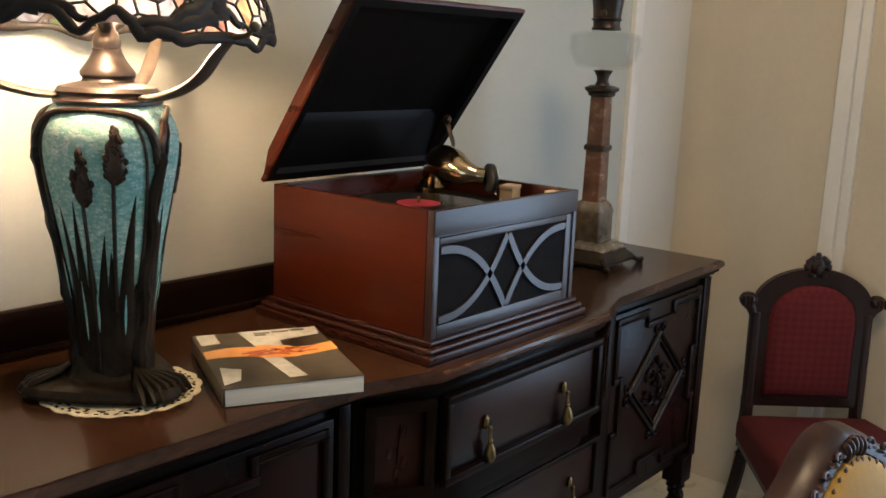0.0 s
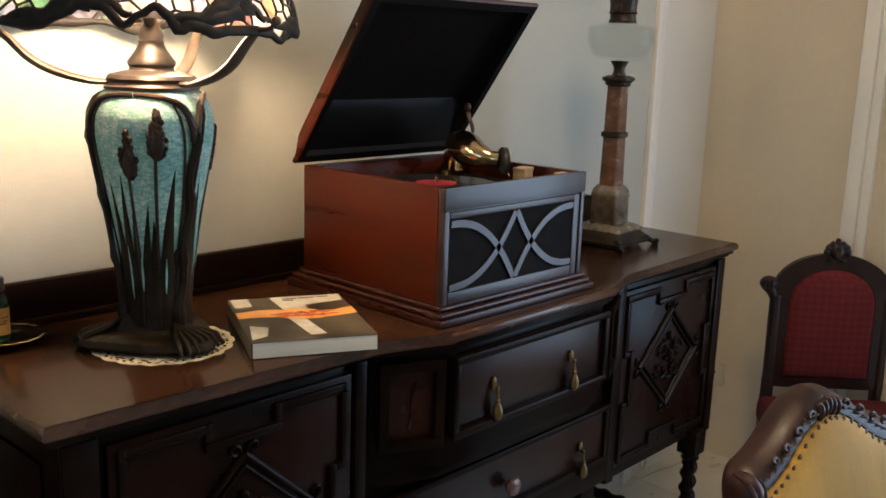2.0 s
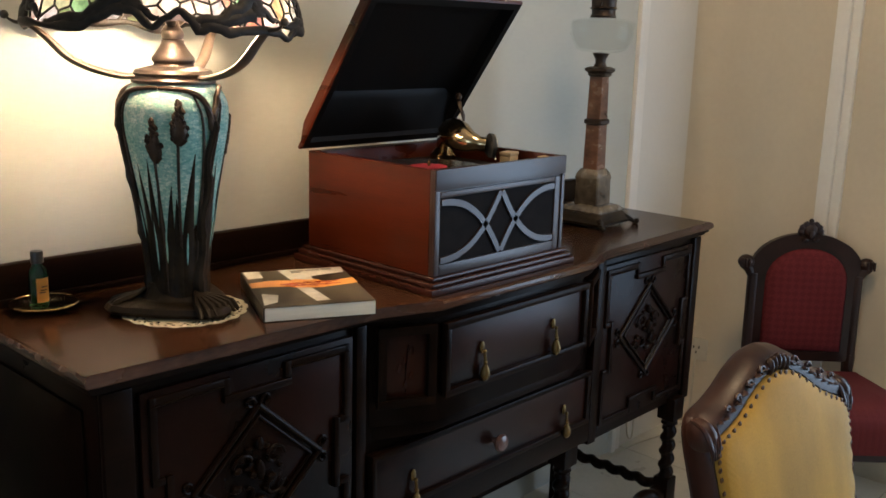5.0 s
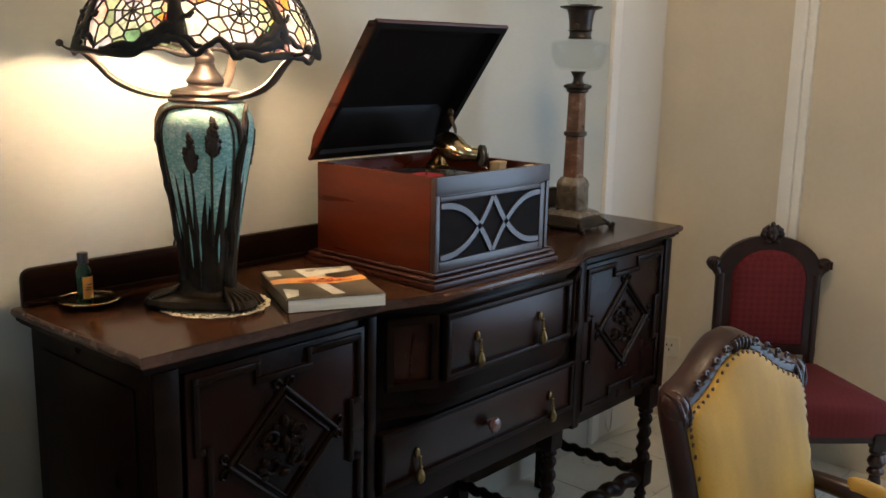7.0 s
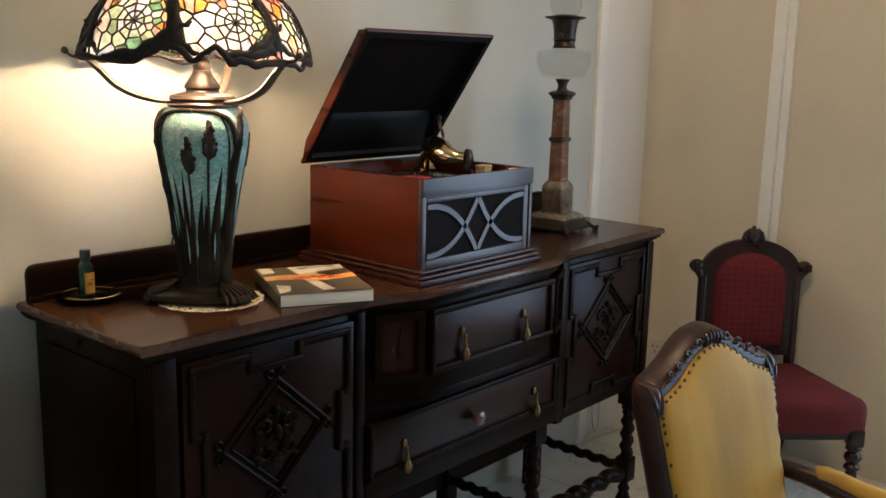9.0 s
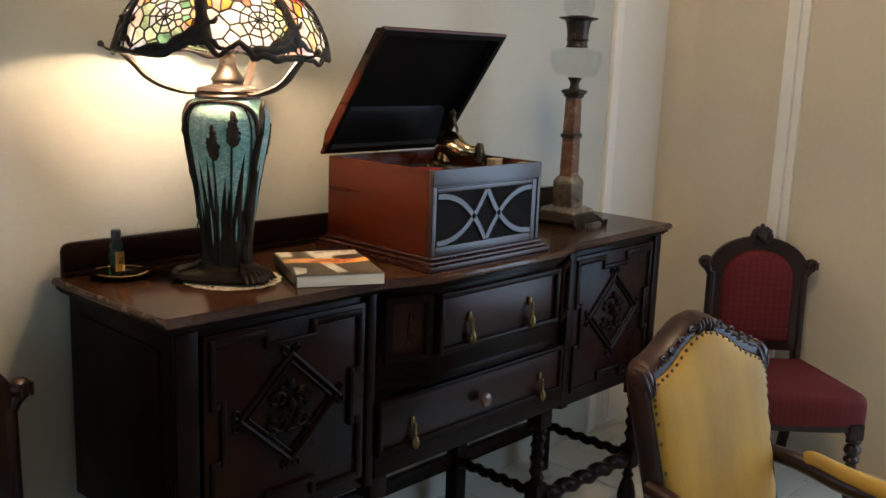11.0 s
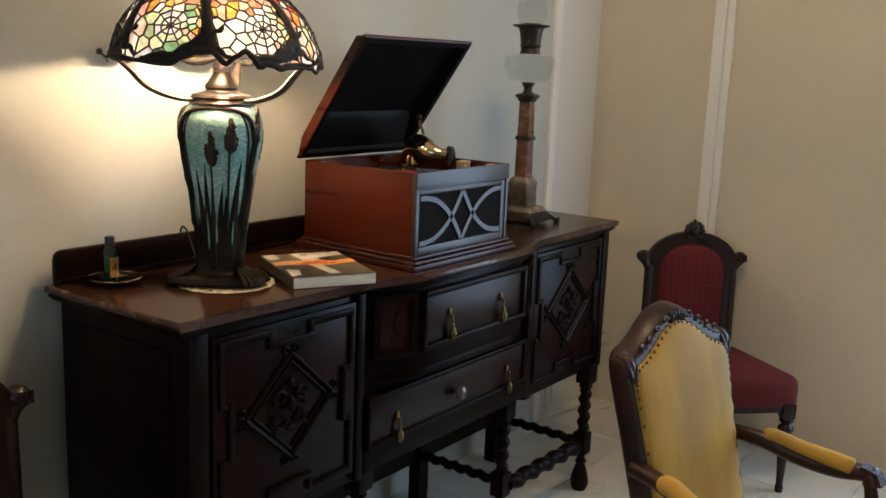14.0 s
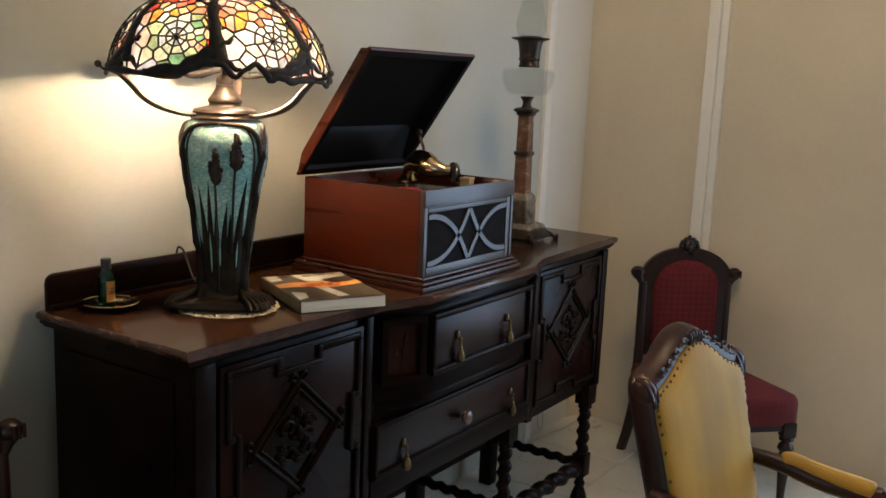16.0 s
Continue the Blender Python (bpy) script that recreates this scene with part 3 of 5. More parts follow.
def carved_door(cx, name="door"):
    """A cupboard door with broken geometric mouldings and a carved lozenge."""
    w, z0, z1, y = 0.215, 0.478, 0.905, 0.026
    d = part(name, box(bmesh.new(), cx - w, cx + w, y - 0.012, y - 0.001, z0, z1, 0.003), OAK_DOOR, sideboard)
    fy = y - 0.012
    bm = bmesh.new()
    s = 0.014
    xs = (cx - w + 0.012, cx - 0.055, cx + 0.055, cx + w - 0.012)
    for zt, zb, sg in ((z1 - 0.010, z1 - 0.040, 1), (z0 + 0.010, z0 + 0.040, -1)):
        for a, b in ((xs[0], xs[1]), (xs[2], xs[3])):
            box(bm, a, b, fy - 0.0064, fy + 0.002, min(zt, zt - sg * s), max(zt, zt - sg * s), 0.004)
        box(bm, xs[1] - s, xs[2] + s, fy - 0.0088, fy + 0.002, min(zb, zb - sg * s), max(zb, zb - sg * s), 0.004)
        for x in (xs[1] - s, xs[2]):
            box(bm, x, x + s, fy - 0.0074, fy + 0.002, min(zt, zb), max(zt, zb), 0.004)
    for xe, sg in ((xs[0], 1), (xs[3], -1)):
        zc = (z0 + z1) / 2
        for a, b in ((z0 + 0.010, zc - 0.055), (zc + 0.055, z1 - 0.010)):
            box(bm, min(xe, xe + sg * s), max(xe, xe + sg * s), fy - 0.0068, fy + 0.002, a, b, 0.004)
        xi = xe + sg * 0.024
        box(bm, min(xi, xi + sg * s), max(xi, xi + sg * s), fy - 0.0090, fy + 0.002, zc - 0.055 - s, zc + 0.055 + s, 0.004)
        for z in (zc - 0.055 - s, zc + 0.055):
            box(bm, min(xe, xi), max(xe, xi), fy - 0.0078, fy + 0.002, z, z + s, 0.004)
    part("moulding", bm, OAK, d)
    bm = bmesh.new()
    for k in range(30):
        for x in (xs[0] + 0.003 + k * (xs[1] - xs[0] - 0.02) / 29, xs[2] + 0.016 + k * (xs[3] - xs[2] - 0.02) / 29):
            ball(bm, (x, fy - 0.0064, z1 - 0.0235), 0.0024, sub=1)
    tagged(part("beading", bm, OAK, d), kind="stuff")
    # lozenge
    lz, hw, hh = 0.709, 0.132, 0.122
    bm = bmesh.new()
    corners = [(cx, lz + hh), (cx + hw, lz), (cx, lz - hh), (cx - hw, lz)]
    for i in range(4):
        a, b = corners[i], corners[(i + 1) % 4]
        for off, r in ((0.0, 0.0052), (0.016, 0.003)):
            k = 1 - off / hw * 1.3
            p = [Vector((cx + (q[0] - cx) * k, fy - 0.004, lz + (q[1] - lz) * k)) for q in (a, b)]
            tube(bm, p, r, 8, 1.0)
    part("lozenge_frame", bm, OAK, d)
    bm = bmesh.new()
    for i, (px, pz) in enumerate(corners):
        dx, dz = (px - cx), (pz - lz)
        L = math.hypot(dx, dz)
        ux, uz = dx / L, dz / L
        for sg in (-1, 1):
            pts = []
            for k in range(12):
                a = k / 11 * 4.4
                rr = 0.016 * (1 - k / 16)
                pts.append((px + ux * (0.004 + rr * math.sin(a) * 0.9) + sg * uz * (0.006 + rr * (1 - math.cos(a))), fy - 0.003, pz + uz * (0.004 + rr * math.sin(a) * 0.9) - sg * ux * (0.006 + rr * (1 - math.cos(a)))))
            tube(bm, pts, 0.0032, 6)
    rnd = random.Random(5)
    for sg in (-1, 1):
        for (ax, az, r0, turns) in ((0.030, 0.020, 0.024, 5.2), (0.026, -0.030, 0.022, -5.0)):
            pts = [(cx + sg * (ax + r0 * (1 - k / 18) * math.cos(turns * k / 14)), fy - 0.005, lz + az + r0 * (1 - k / 18) * math.sin(turns * k / 14)) for k in range(15)]
            tube(bm, pts, [0.0045 - 0.002 * abs(k - 7) / 7 for k in range(15)], 7)
        for k in range(7):
            ball(bm, (cx + sg * (0.012 + 0.062 * rnd.random() * (1 - k / 9)), fy - 0.004, lz - 0.05 + 0.016 * k), 0.0075 * (0.7 + 0.6 * rnd.random()), (1.2, 0.8, 0.9), 1)
    ball(bm, (cx, fy - 0.006, lz + 0.004), 0.012, (0.7, 0.8, 1.6), 2)
    ball(bm, (cx, fy - 0.005, lz + 0.052), 0.009, (1, 0.8, 1.4), 2)
    ball(bm, (cx, fy - 0.005, lz - 0.052), 0.010, (1.4, 0.8, 0.8), 2)
    tagged(part("carving", bm, OAK, d), kind="stuff")
    return d


carved_door(0.305)
carved_door(1.550)
# corner stiles
for x0, x1 in ((0.028, 0.078), (0.528, 0.553), (1.309, 1.342), (1.774, 1.808)):
    part("stile", box(bmesh.new(), x0, x1, 0.012, 0.0255, 0.447, TOP - 0.0368, 0.003), OAK, sideboard)
part("side_panel", box(bmesh.new(), 0.022, 0.0275, 0.07, 0.40, 0.49, 0.88, 0.003), OAK, sideboard)

for x in (0.085, 0.590, 1.267, 1.742):
    bm = bmesh.new()
    box(bm, x - 0.027, x + 0.027, 0.000 if x > 1.5 or x < 0.2 else 0.03, 0.054 if x > 1.5 or x < 0.2 else 0.084, 0.395, 0.462, 0.004)
    y = 0.027 if x > 1.5 or x < 0.2 else 0.057
    lathe(bm, [(0.026, 0.396), (0.022, 0.388), (0.024, 0.380), (0.017, 0.372), (0.020, 0.362)], (x, y, 0), 20)
    twist(bm, (x, y, 0.215), (x, y, 0.366), 0.0195, 0.20, 3.6, 16, 60)
    box(bm, x - 0.024, x + 0.024, y - 0.024, y + 0.024, 0.135, 0.215, 0.004)
    lathe(bm, [(0.016, 0.137), (0.013, 0.120), (0.020, 0.105), (0.015, 0.095), (0.024, 0.070), (0.031, 0.040), (0.032, 0.022), (0.024, 0.0)], (x, y, 0), 24)
    part("front_leg", bm, OAK, sideboard, "barley-twist front leg")
for x in (0.085, 0.590, 1.286, 1.742):
    part("back_leg", box(bmesh.new(), x - 0.024, x + 0.024, 0.372, 0.420, 0, 0.462, 0.004), OAK, sideboard, "plain square back leg")
for x, y in ((0.085, 0.027), (0.590, 0.057), (1.276, 0.057), (1.744, 0.027)):
    part("side_stretcher", twist(bmesh.new(), (x, y + 0.02, 0.175), (x, 0.375, 0.175), 0.0155, 0.22, 6.0), OAK, sideboard)
for a, b in ((0.085, 0.590), (1.267, 1.742)):
    part("front_stretcher", twist(bmesh.new(), (a + 0.02, 0.042, 0.168), (b - 0.02, 0.030, 0.168), 0.024, 0.20, 5.0, 16, 80), OAK, sideboard)
for a, b in ((0.109, 0.566), (0.614, 1.262), (1.310, 1.707)):
    part("back_stretcher", box(bmesh.new(), a, b, 0.386, 0.406, 0.150, 0.200, 0.003), OAK, sideboard)

# ---- gramophone ----
gram = thing("gramophone", (0.905, 0.185, TOP), "open mahogany table gramophone with fretwork front on the sideboard", "gramophone")
GX0, GX1, GY0, GY1, GZ0, GZ1 = 0.705, 1.120, -0.008, 0.372, 0.990, 1.198
bm = bmesh.new()
box(bm, 0.680, 1.142, -0.030, 0.394, TOP + 0.0005, TOP + 0.014, 0.003)
box(bm, 0.687, 1.136, -0.024, 0.388, TOP + 0.0142, TOP + 0.024, 0.005, seg=3)
box(bm, 0.696, 1.128, -0.016, 0.380, TOP + 0.0242, TOP + 0.034, 0.005, seg=3)
part("plinth", bm, MAHOGANY_P, gram, "stepped moulded mahogany plinth")
for nm, a in (("left_side", (GX0, GX0 + 0.014, GY0 + 0.0145, GY1, GZ0, GZ1)), ("right_side", (GX1 - 0.014, GX1, GY0 + 0.0145, GY1, GZ0, GZ1)), ("back", (GX0 + 0.0142, GX1 - 0.0142, GY1 - 0.014, GY1, GZ0, GZ1)), ("motor_board", (GX0 + 0.0145, GX1 - 0.0145, GY0 + 0.015, GY1 - 0.0145, GZ1 - 0.048, GZ1 - 0.036))):
    part(nm, box(bmesh.new(), *a, 0.002), MAHOGANY if nm != "motor_board" else LID_BLACK, gram)
fr = part("front", box(bmesh.new(), GX0, GX1, GY0 + 0.004, GY0 + 0.014, GZ0, GZ1, 0.002), MAHOGANY_F, gram, "front with curved fretwork")
bm = bmesh.new()
box(bm, GX0, GX1, GY0 - 0.002, GY0 + 0.006, 1.158, GZ1 + 0.001, 0.003)
box(bm, GX0, GX0 + 0.015, GY0 - 0.001, GY0 + 0.006, GZ0, 1.158, 0.003)
box(bm, GX1 - 0.012, GX1, GY0 - 0.001, GY0 + 0.006, GZ0, 1.158, 0.003)
box(bm, GX1 - 0.036, GX1 - 0.017, GY0 - 0.001, GY0 + 0.006, GZ0, 1.155, 0.003)
box(bm, GX0 + 0.015, GX1 - 0.036, GY0 - 0.001, GY0 + 0.006, GZ0, GZ0 + 0.022, 0.003)
box(bm, GX0 + 0.015, GX1 - 0.036, GY0 - 0.001, GY0 + 0.006, 1.143, 1.155, 0.003)
part("door_frame", bm, MAHOGANY_F, fr)
part("grille_cloth", box(bmesh.new(), GX0 + 0.015, GX1 - 0.036, GY0 + 0.0025, GY0 + 0.005, GZ0 + 0.022, 1.143, 0), GRILLE, fr, "dark grille cloth")
FX0, FX1, FZ0, FZ1 = GX0 + 0.019, GX1 - 0.040, GZ0 + 0.024, 1.141
fc, fm = (FX0 + FX1) / 2, (FZ0 + FZ1) / 2
bm = bmesh.new()


def fret(bm, pts, w=0.0065):
    n = len(pts)
    left, right = [], []
    for i, (x, z) in enumerate(pts):
        a, b = pts[max(i - 1, 0)], pts[min(i + 1, n - 1)]
        dx, dz = b[0] - a[0], b[1] - a[1]
        L = math.hypot(dx, dz)
        left.append((x - dz / L * w, z + dx / L * w))
        right.append((x + dz / L * w, z - dx / L * w))
    slab(bm, left + right[::-1], 0.0055, lambda u, v, q: Vector((u, GY0 + 0.0035 - q, v)), 0.0012, 1)


for sg in (-1, 1):
    for up in (-1, 1):
        pts = []
        for k in range(23):
            a = (k / 22) ** 0.8
            pts.append((fc + sg * (1 - a) * (FX1 - fc) + sg * 0.002, fm + up * (FZ1 - FZ0) / 2 * (0.90 - 1.90 * a ** 2.5)))
        fret(bm, pts)
part("fretwork", bm, MAHOGANY_F, fr)
# lid, hinged at the back and held half open
LA = radians(55.0)
hy, hz = GY1 + 0.002, GZ1 + 0.004


def lid_point(x, s, h):
    return Vector((x, hy - s * math.cos(LA) + h * math.sin(LA), hz + s * math.sin(LA) + h * math.cos(LA)))


LX0, LX1, LS = 0.688, 1.140, 0.388


def shell(bm, levels, cap):
    rings = [[bm.verts.new(lid_point(*p)) for p in ((LX0 + i, j0, h), (LX1 - i, j0, h), (LX1 - i, LS - j1, h), (LX0 + i, LS - j1, h))] for i, j0, j1, h in levels]
    for u, v in zip(rings, rings[1:]):
        for k in range(4):
            bm.faces.new((u[k], u[(k + 1) % 4], v[(k + 1) % 4], v[k]))
    if cap:
        bm.faces.new(rings[-1])
    return rings


bm = bmesh.new()
shell(bm, [(0.0, 0.0, 0.0, 0.0), (-0.003, -0.003, -0.003, 0.003), (-0.003, -0.003, -0.003, 0.010), (0.002, 0.006, 0.003, 0.013), (0.005, 0.046, 0.017, 0.032), (0.009, 0.056, 0.022, 0.036), (0.034, 0.085, 0.050, 0.052), (0.040, 0.092, 0.056, 0.054)], True)
lid = part("lid", bm, MAHOGANY, gram, "raised mahogany lid", 25)
bm = bmesh.new()
shell(bm, [(0.0, 0.0, 0.0, 0.0), (0.016, 0.016, 0.016, 0.0005), (0.017, 0.022, 0.017, 0.010), (0.022, 0.105, 0.030, 0.029), (0.050, 0.122, 0.062, 0.040)], True)
part("lid_lining", bm, LID_BLACK, lid, "black lacquered lid lining", 25)
bm = bmesh.new()
for u, v in ((0.47, 0.12), (0.49, 0.13), (0.51, 0.115)):
    x = LX0 + (LX1 - LX0) * (u - 0.12)
    slab(bm, [(0, 0), (0.018, 0), (0.009, 0.022)], 0.0006, lambda a, b, w, x=x, v=v: lid_point(x + a, 0.024 + b * 0.8 + v * 0.05, 0.0125 + (b * 0.8 + v * 0.05) * 0.225 - w - 0.0008), 0)
part("transfer_mark", bm, BRONZE, lid, "faint gilt transfer mark")
part("hinge_strip", box(bmesh.new(), GX0 + 0.02, GX1 - 0.02, GY1 - 0.017, GY1 - 0.013, GZ1 - 0.002, GZ1 + 0.002, 0.001), BRONZE_M, gram)
bm = bmesh.new()
tube(bm, curve_points([(1.108, 0.308, 1.302), (1.102, 0.296, 1.284), (1.102, 0.285, 1.262), (1.103, 0.283, 1.235), (1.103, 0.284, 1.185)], 6), [0.006] * 10 + [0.0065] * 10 + [0.006] * 5, 8, 0.5)
ball(bm, (1.102, 0.302, 1.306), 0.010, (0.6, 1, 1))
part("lid_stay", bm, BRONZE, gram, "curved metal lid stay")
TT = (0.865, 0.165)
bm = lathe(bmesh.new(), [(0.006, GZ1 - 0.036), (0.128, GZ1 - 0.036), (0.128, GZ1 - 0.026), (0.006, GZ1 - 0.026)], (*TT, 0), 48)
part("turntable", bm, BLACK, gram)
tone = part("tone_arm", tube(bmesh.new(), curve_points([(1.052, 0.300, 1.172), (1.050, 0.296, 1.196), (1.034, 0.270, 1.220), (1.008, 0.232, 1.232), (0.990, 0.196, 1.230), (0.987, 0.166, 1.222), (0.994, 0.142, 1.218), (1.004, 0.126, 1.216)], 6), [0.017] * 6 + [0.018 + 0.0012 * k for k in range(6)] + [0.026 + 0.0011 * k for k in range(8)] + [0.034] * 5 + [0.033 - 0.0014 * k for k in range(12)] + [0.016] * 6, 20), GOLD, gram, "polished bulbous swan-neck tone arm")
part("tone_arm_collar", lathe(bmesh.new(), [(0.030, GZ1 - 0.0355), (0.031, GZ1 - 0.024), (0.024, GZ1 - 0.018), (0.019, GZ1 - 0.010)], (1.052, 0.300, 0), 28), GOLD, tone)
sm = Matrix.Rotation(radians(-28), 4, "Z") @ Matrix.Rotation(math.pi / 2, 4, "Y")
bm = lathe(bmesh.new(), [(0.010, -0.010), (0.023, -0.008), (0.027, -0.004), (0.027, 0.003), (0.025, 0.005), (0.022, 0.0045), (0.008, 0.005)], (1.012, 0.118, 1.214), 32, None, sm)
tube(bm, [(1.012, 0.110, 1.192), (1.010, 0.100, 1.1835)], [0.0035, 0.0012], 8)
part("sound_box", bm, BLACK, tone, "round black sound box with nickel rim")
bm = lathe(bmesh.new(), [(0.0266, 0.0030), (0.0266, 0.0060), (0.0222, 0.0060), (0.0222, 0.0040)], (1.012, 0.118, 1.214), 32, None, sm, close=False)
part("sound_box_rim", bm, CHROME, tone)
part("winding_screw", lathe(bmesh.new(), [(0.006, 1.163), (0.006, 1.186), (0.003, 1.192)], (0.715, 0.012, 0), 12), BRASS, gram)
record = tagged(new("record", finish("record", lathe(bmesh.new(), [(0.004, 0), (0.125, 0), (0.126, 0.001), (0.125, 0.0022), (0.004, 0.0022)], (0, 0, 0), 64), SHELLAC)), "black shellac record with red label on the turntable", "record")
record.location = (*TT, GZ1 - 0.0258)
ORIGIN[record.name] = record.location.copy()
part("label", lathe(bmesh.new(), [(0.004, GZ1 - 0.0234), (0.040, GZ1 - 0.0234), (0.040, GZ1 - 0.0228), (0.004, GZ1 - 0.0228)], (*TT, 0), 40), RED_LABEL, record, "red paper label")
part("spindle", lathe(bmesh.new(), [(0.0032, GZ1 - 0.023), (0.0032, GZ1 - 0.013), (0.0012, GZ1 - 0.011)], (*TT, 0), 12), BRASS, record)
for nm, a, rz in (("needle_box", (1.045, 1.083, 0.095, 0.122, GZ1 - 0.0358, GZ1 + 0.000), 12), ("needle_tin", (1.080, 1.104, 0.010, 0.040, GZ1 - 0.0358, GZ1 - 0.004), 0)):
    c = Vector(((a[0] + a[1]) / 2, (a[2] + a[3]) / 2, a[4]))
    m = Matrix.Translation(c) @ Matrix.Rotation(radians(rz), 4, "Z") @ Matrix.Translation(-c)
    t = thing(nm, c, "small pale wooden needle box inside the gramophone" if nm == "needle_box" else "small pale needle tin on the motor board", "box")
    part("body", box(bmesh.new(), *a[:5], a[5] - 0.008, 0.0015, m), PALE_WOOD, t)
    part("cover", box(bmesh.new(), a[0] - 0.001, a[1] + 0.001, a[2] - 0.001, a[3] + 0.001, a[5] - 0.0078, a[5], 0.0015, m), PALE_WOOD, t)

# ---- stained glass table lamp ----
LX, LY = 0.293, 0.222
lamp = thing("table_lamp", (LX, LY, TOP + 0.002), "lit stained glass table lamp with teal mosaic and bronze base", "lamp")
ARMS = [radians(a) for a in (-81, 39, 159)]
body = [(0.045, 0.975), (0.048, 0.985), (0.048, 1.025), (0.054, 1.085), (0.064, 1.150), (0.076, 1.215), (0.0865, 1.270), (0.090, 1.300), (0.089, 1.322), (0.081, 1.342), (0.068, 1.356), (0.050, 1.360)]


def body_r(z):
    for (r0, z0), (r1, z1) in zip(body, body[1:]):
        if z0 <= z <= z1:
            t = (z - z0) / (z1 - z0)
            return r0 + (r1 - r0) * t
    return body[0][0] if z < body[0][1] else body[-1][0]


def on_body(a, z, out=0.0):
    r = body_r(z) + out
    return Vector((LX + r * math.cos(a), LY + r * math.sin(a), z))


smooth_body = [(p.x, p.y) for p in curve_points([(r, z, 0) for r, z in body], 4)]
vase = part("vase", lathe(bmesh.new(), smooth_body, (LX, LY, 0), 64), MOSAIC, lamp, "teal mosaic vase")


def near_arm(a):
    return min(abs((a - b + math.pi) % (2 * math.pi) - math.pi) for b in ARMS)


def lobes(a, z):
    return 0.88 + 0.36 * math.exp(-(near_arm(a) / 0.46) ** 2) * (1 if z < 0.983 else 0.35) + 0.02 * math.cos(a * 30) * math.exp(-(near_arm(a) / 0.5) ** 2)


bm = lathe(bmesh.new(), [(0.084, 0.9595), (0.095, 0.962), (0.099, 0.969), (0.095, 0.978), (0.085, 0.983), (0.072, 0.981), (0.062, 0.984), (0.054, 0.995), (0.050, 1.012)], (LX - 0.006, LY + 0.004, 0), 120, lobes)
part("foot", bm, BRONZE_D, lamp, "lobed dark bronze foot")
bm = bmesh.new()
for b in ARMS:
    for k in range(-3, 4) if b < 0 else range(-1, 2):
        a0 = b + 0.12 * k
        tube(bm, [Vector((LX - 0.006 + r * math.cos(b + (a0 - b) * f), LY + 0.004 + r * math.sin(b + (a0 - b) * f), z)) for r, z, f in ((0.054, 1.000, 0.3), (0.068, 0.991, 0.6), (0.086, 0.987, 0.9), (0.106, 0.981, 1.0), (0.120, 0.967, 1.0))], [0.003, 0.0045, 0.0055, 0.006, 0.003], 6)
tagged(part("foot_rib_relief", bm, BRONZE_D, lamp), kind="stuff")
# bronze ribs, leaves and bulrushes over the mosaic
rnd = random.Random(11)
for b in ARMS:
    bm = bmesh.new()
    pts = [on_body(b + 0.05 * math.sin(z * 60), z, 0.003) for z in np.linspace(0.99, 1.30, 26)]
    tube(bm, pts, [0.0095 - 0.003 * i / 25 + 0.0035 * max(0, math.sin(i * 0.85)) ** 6 for i in range(26)], 8, 1.0, Vector((math.cos(b), math.sin(b), 0)))
    part("stem", bm, BRONZE_D, vase, "knotted dark bronze stem")
    bm = bmesh.new()
    for sg in (-1, 1):
        tube(bm, [on_body(b + sg * p.x, p.y, 0.003) for p in curve_points([(0.0, 1.285, 0), (0.06, 1.31, 0), (0.18, 1.335, 0), (0.42, 1.347, 0), (0.75, 1.351, 0), (1.04, 1.352, 0)], 5)], [0.0065 - 0.003 * k / 25 for k in range(26)], 8)
        tube(bm, [on_body(b + sg * p.x, p.y, 0.0015) for p in curve_points([(0.13, 1.02, 0), (0.10, 1.12, 0), (0.12, 1.22, 0), (0.20, 1.30, 0), (0.34, 1.342, 0)], 5)], [0.003 - 0.001 * k / 20 for k in range(21)], 7)
    part("rib", bm, BRONZE, vase, "bronze stem rib")
for b in ARMS:
    for off, zt, size in ((-1.13, 1.268, 0.0125), (-0.64, 1.298, 0.0135)):
        a = b + off
        bm = bmesh.new()
        for i in range(46):
            t = i / 45
            z = zt - 0.033 + 0.066 * t
            w = size * (0.55 + 0.8 * math.sin(math.pi * min(1, (t + 0.12) * 0.92))) * (1 - 0.65 * t ** 3)
            da = (rnd.random() - 0.5) * 2 * w / body_r(z)
            ball(bm, on_body(a + da * 0.8, z, 0.0015), 0.0042, (1, 1, 1.2), 1)
        tube(bm, [on_body(a, z, 0.0) for z in np.linspace(zt - 0.04, zt + 0.022, 8)], [0.004, size * 0.85, size, size, size * 0.85, size * 0.7, size * 0.5, 0.002], 10, 0.45, Vector((math.cos(a), math.sin(a), 0)))
        tube(bm, [on_body(a + 0.03 * math.sin(9 * z), z, 0.0008) for z in np.linspace(1.0, zt - 0.03, 14)], 0.0026, 6)
        part("bulrush", bm, BRONZE, vase, "relief bronze bulrush")
for i in range(60):
    a = 2 * math.pi * i / 60 + rnd.uniform(-0.03, 0.03)
    zt = rnd.choice((1.10, 1.12, 1.14, 1.17, 1.20, 1.235)) + rnd.uniform(-0.012, 0.012)
    bend = rnd.uniform(-0.16, 0.16)
    zs = np.linspace(0.985, zt, 12)
    w = rnd.uniform(0.0070, 0.0115)
    bm = bmesh.new()
    tube(bm, [on_body(a + bend * ((z - 0.985) / (zt - 0.985)) ** 2, z, 0.0006) for z in zs], [w * (1 - (k / 11) ** 2.2) + 0.0004 for k in range(12)], 6, 0.32, Vector((math.cos(a), math.sin(a), 0)))
    part("leaf", bm, BRONZE_D, vase)
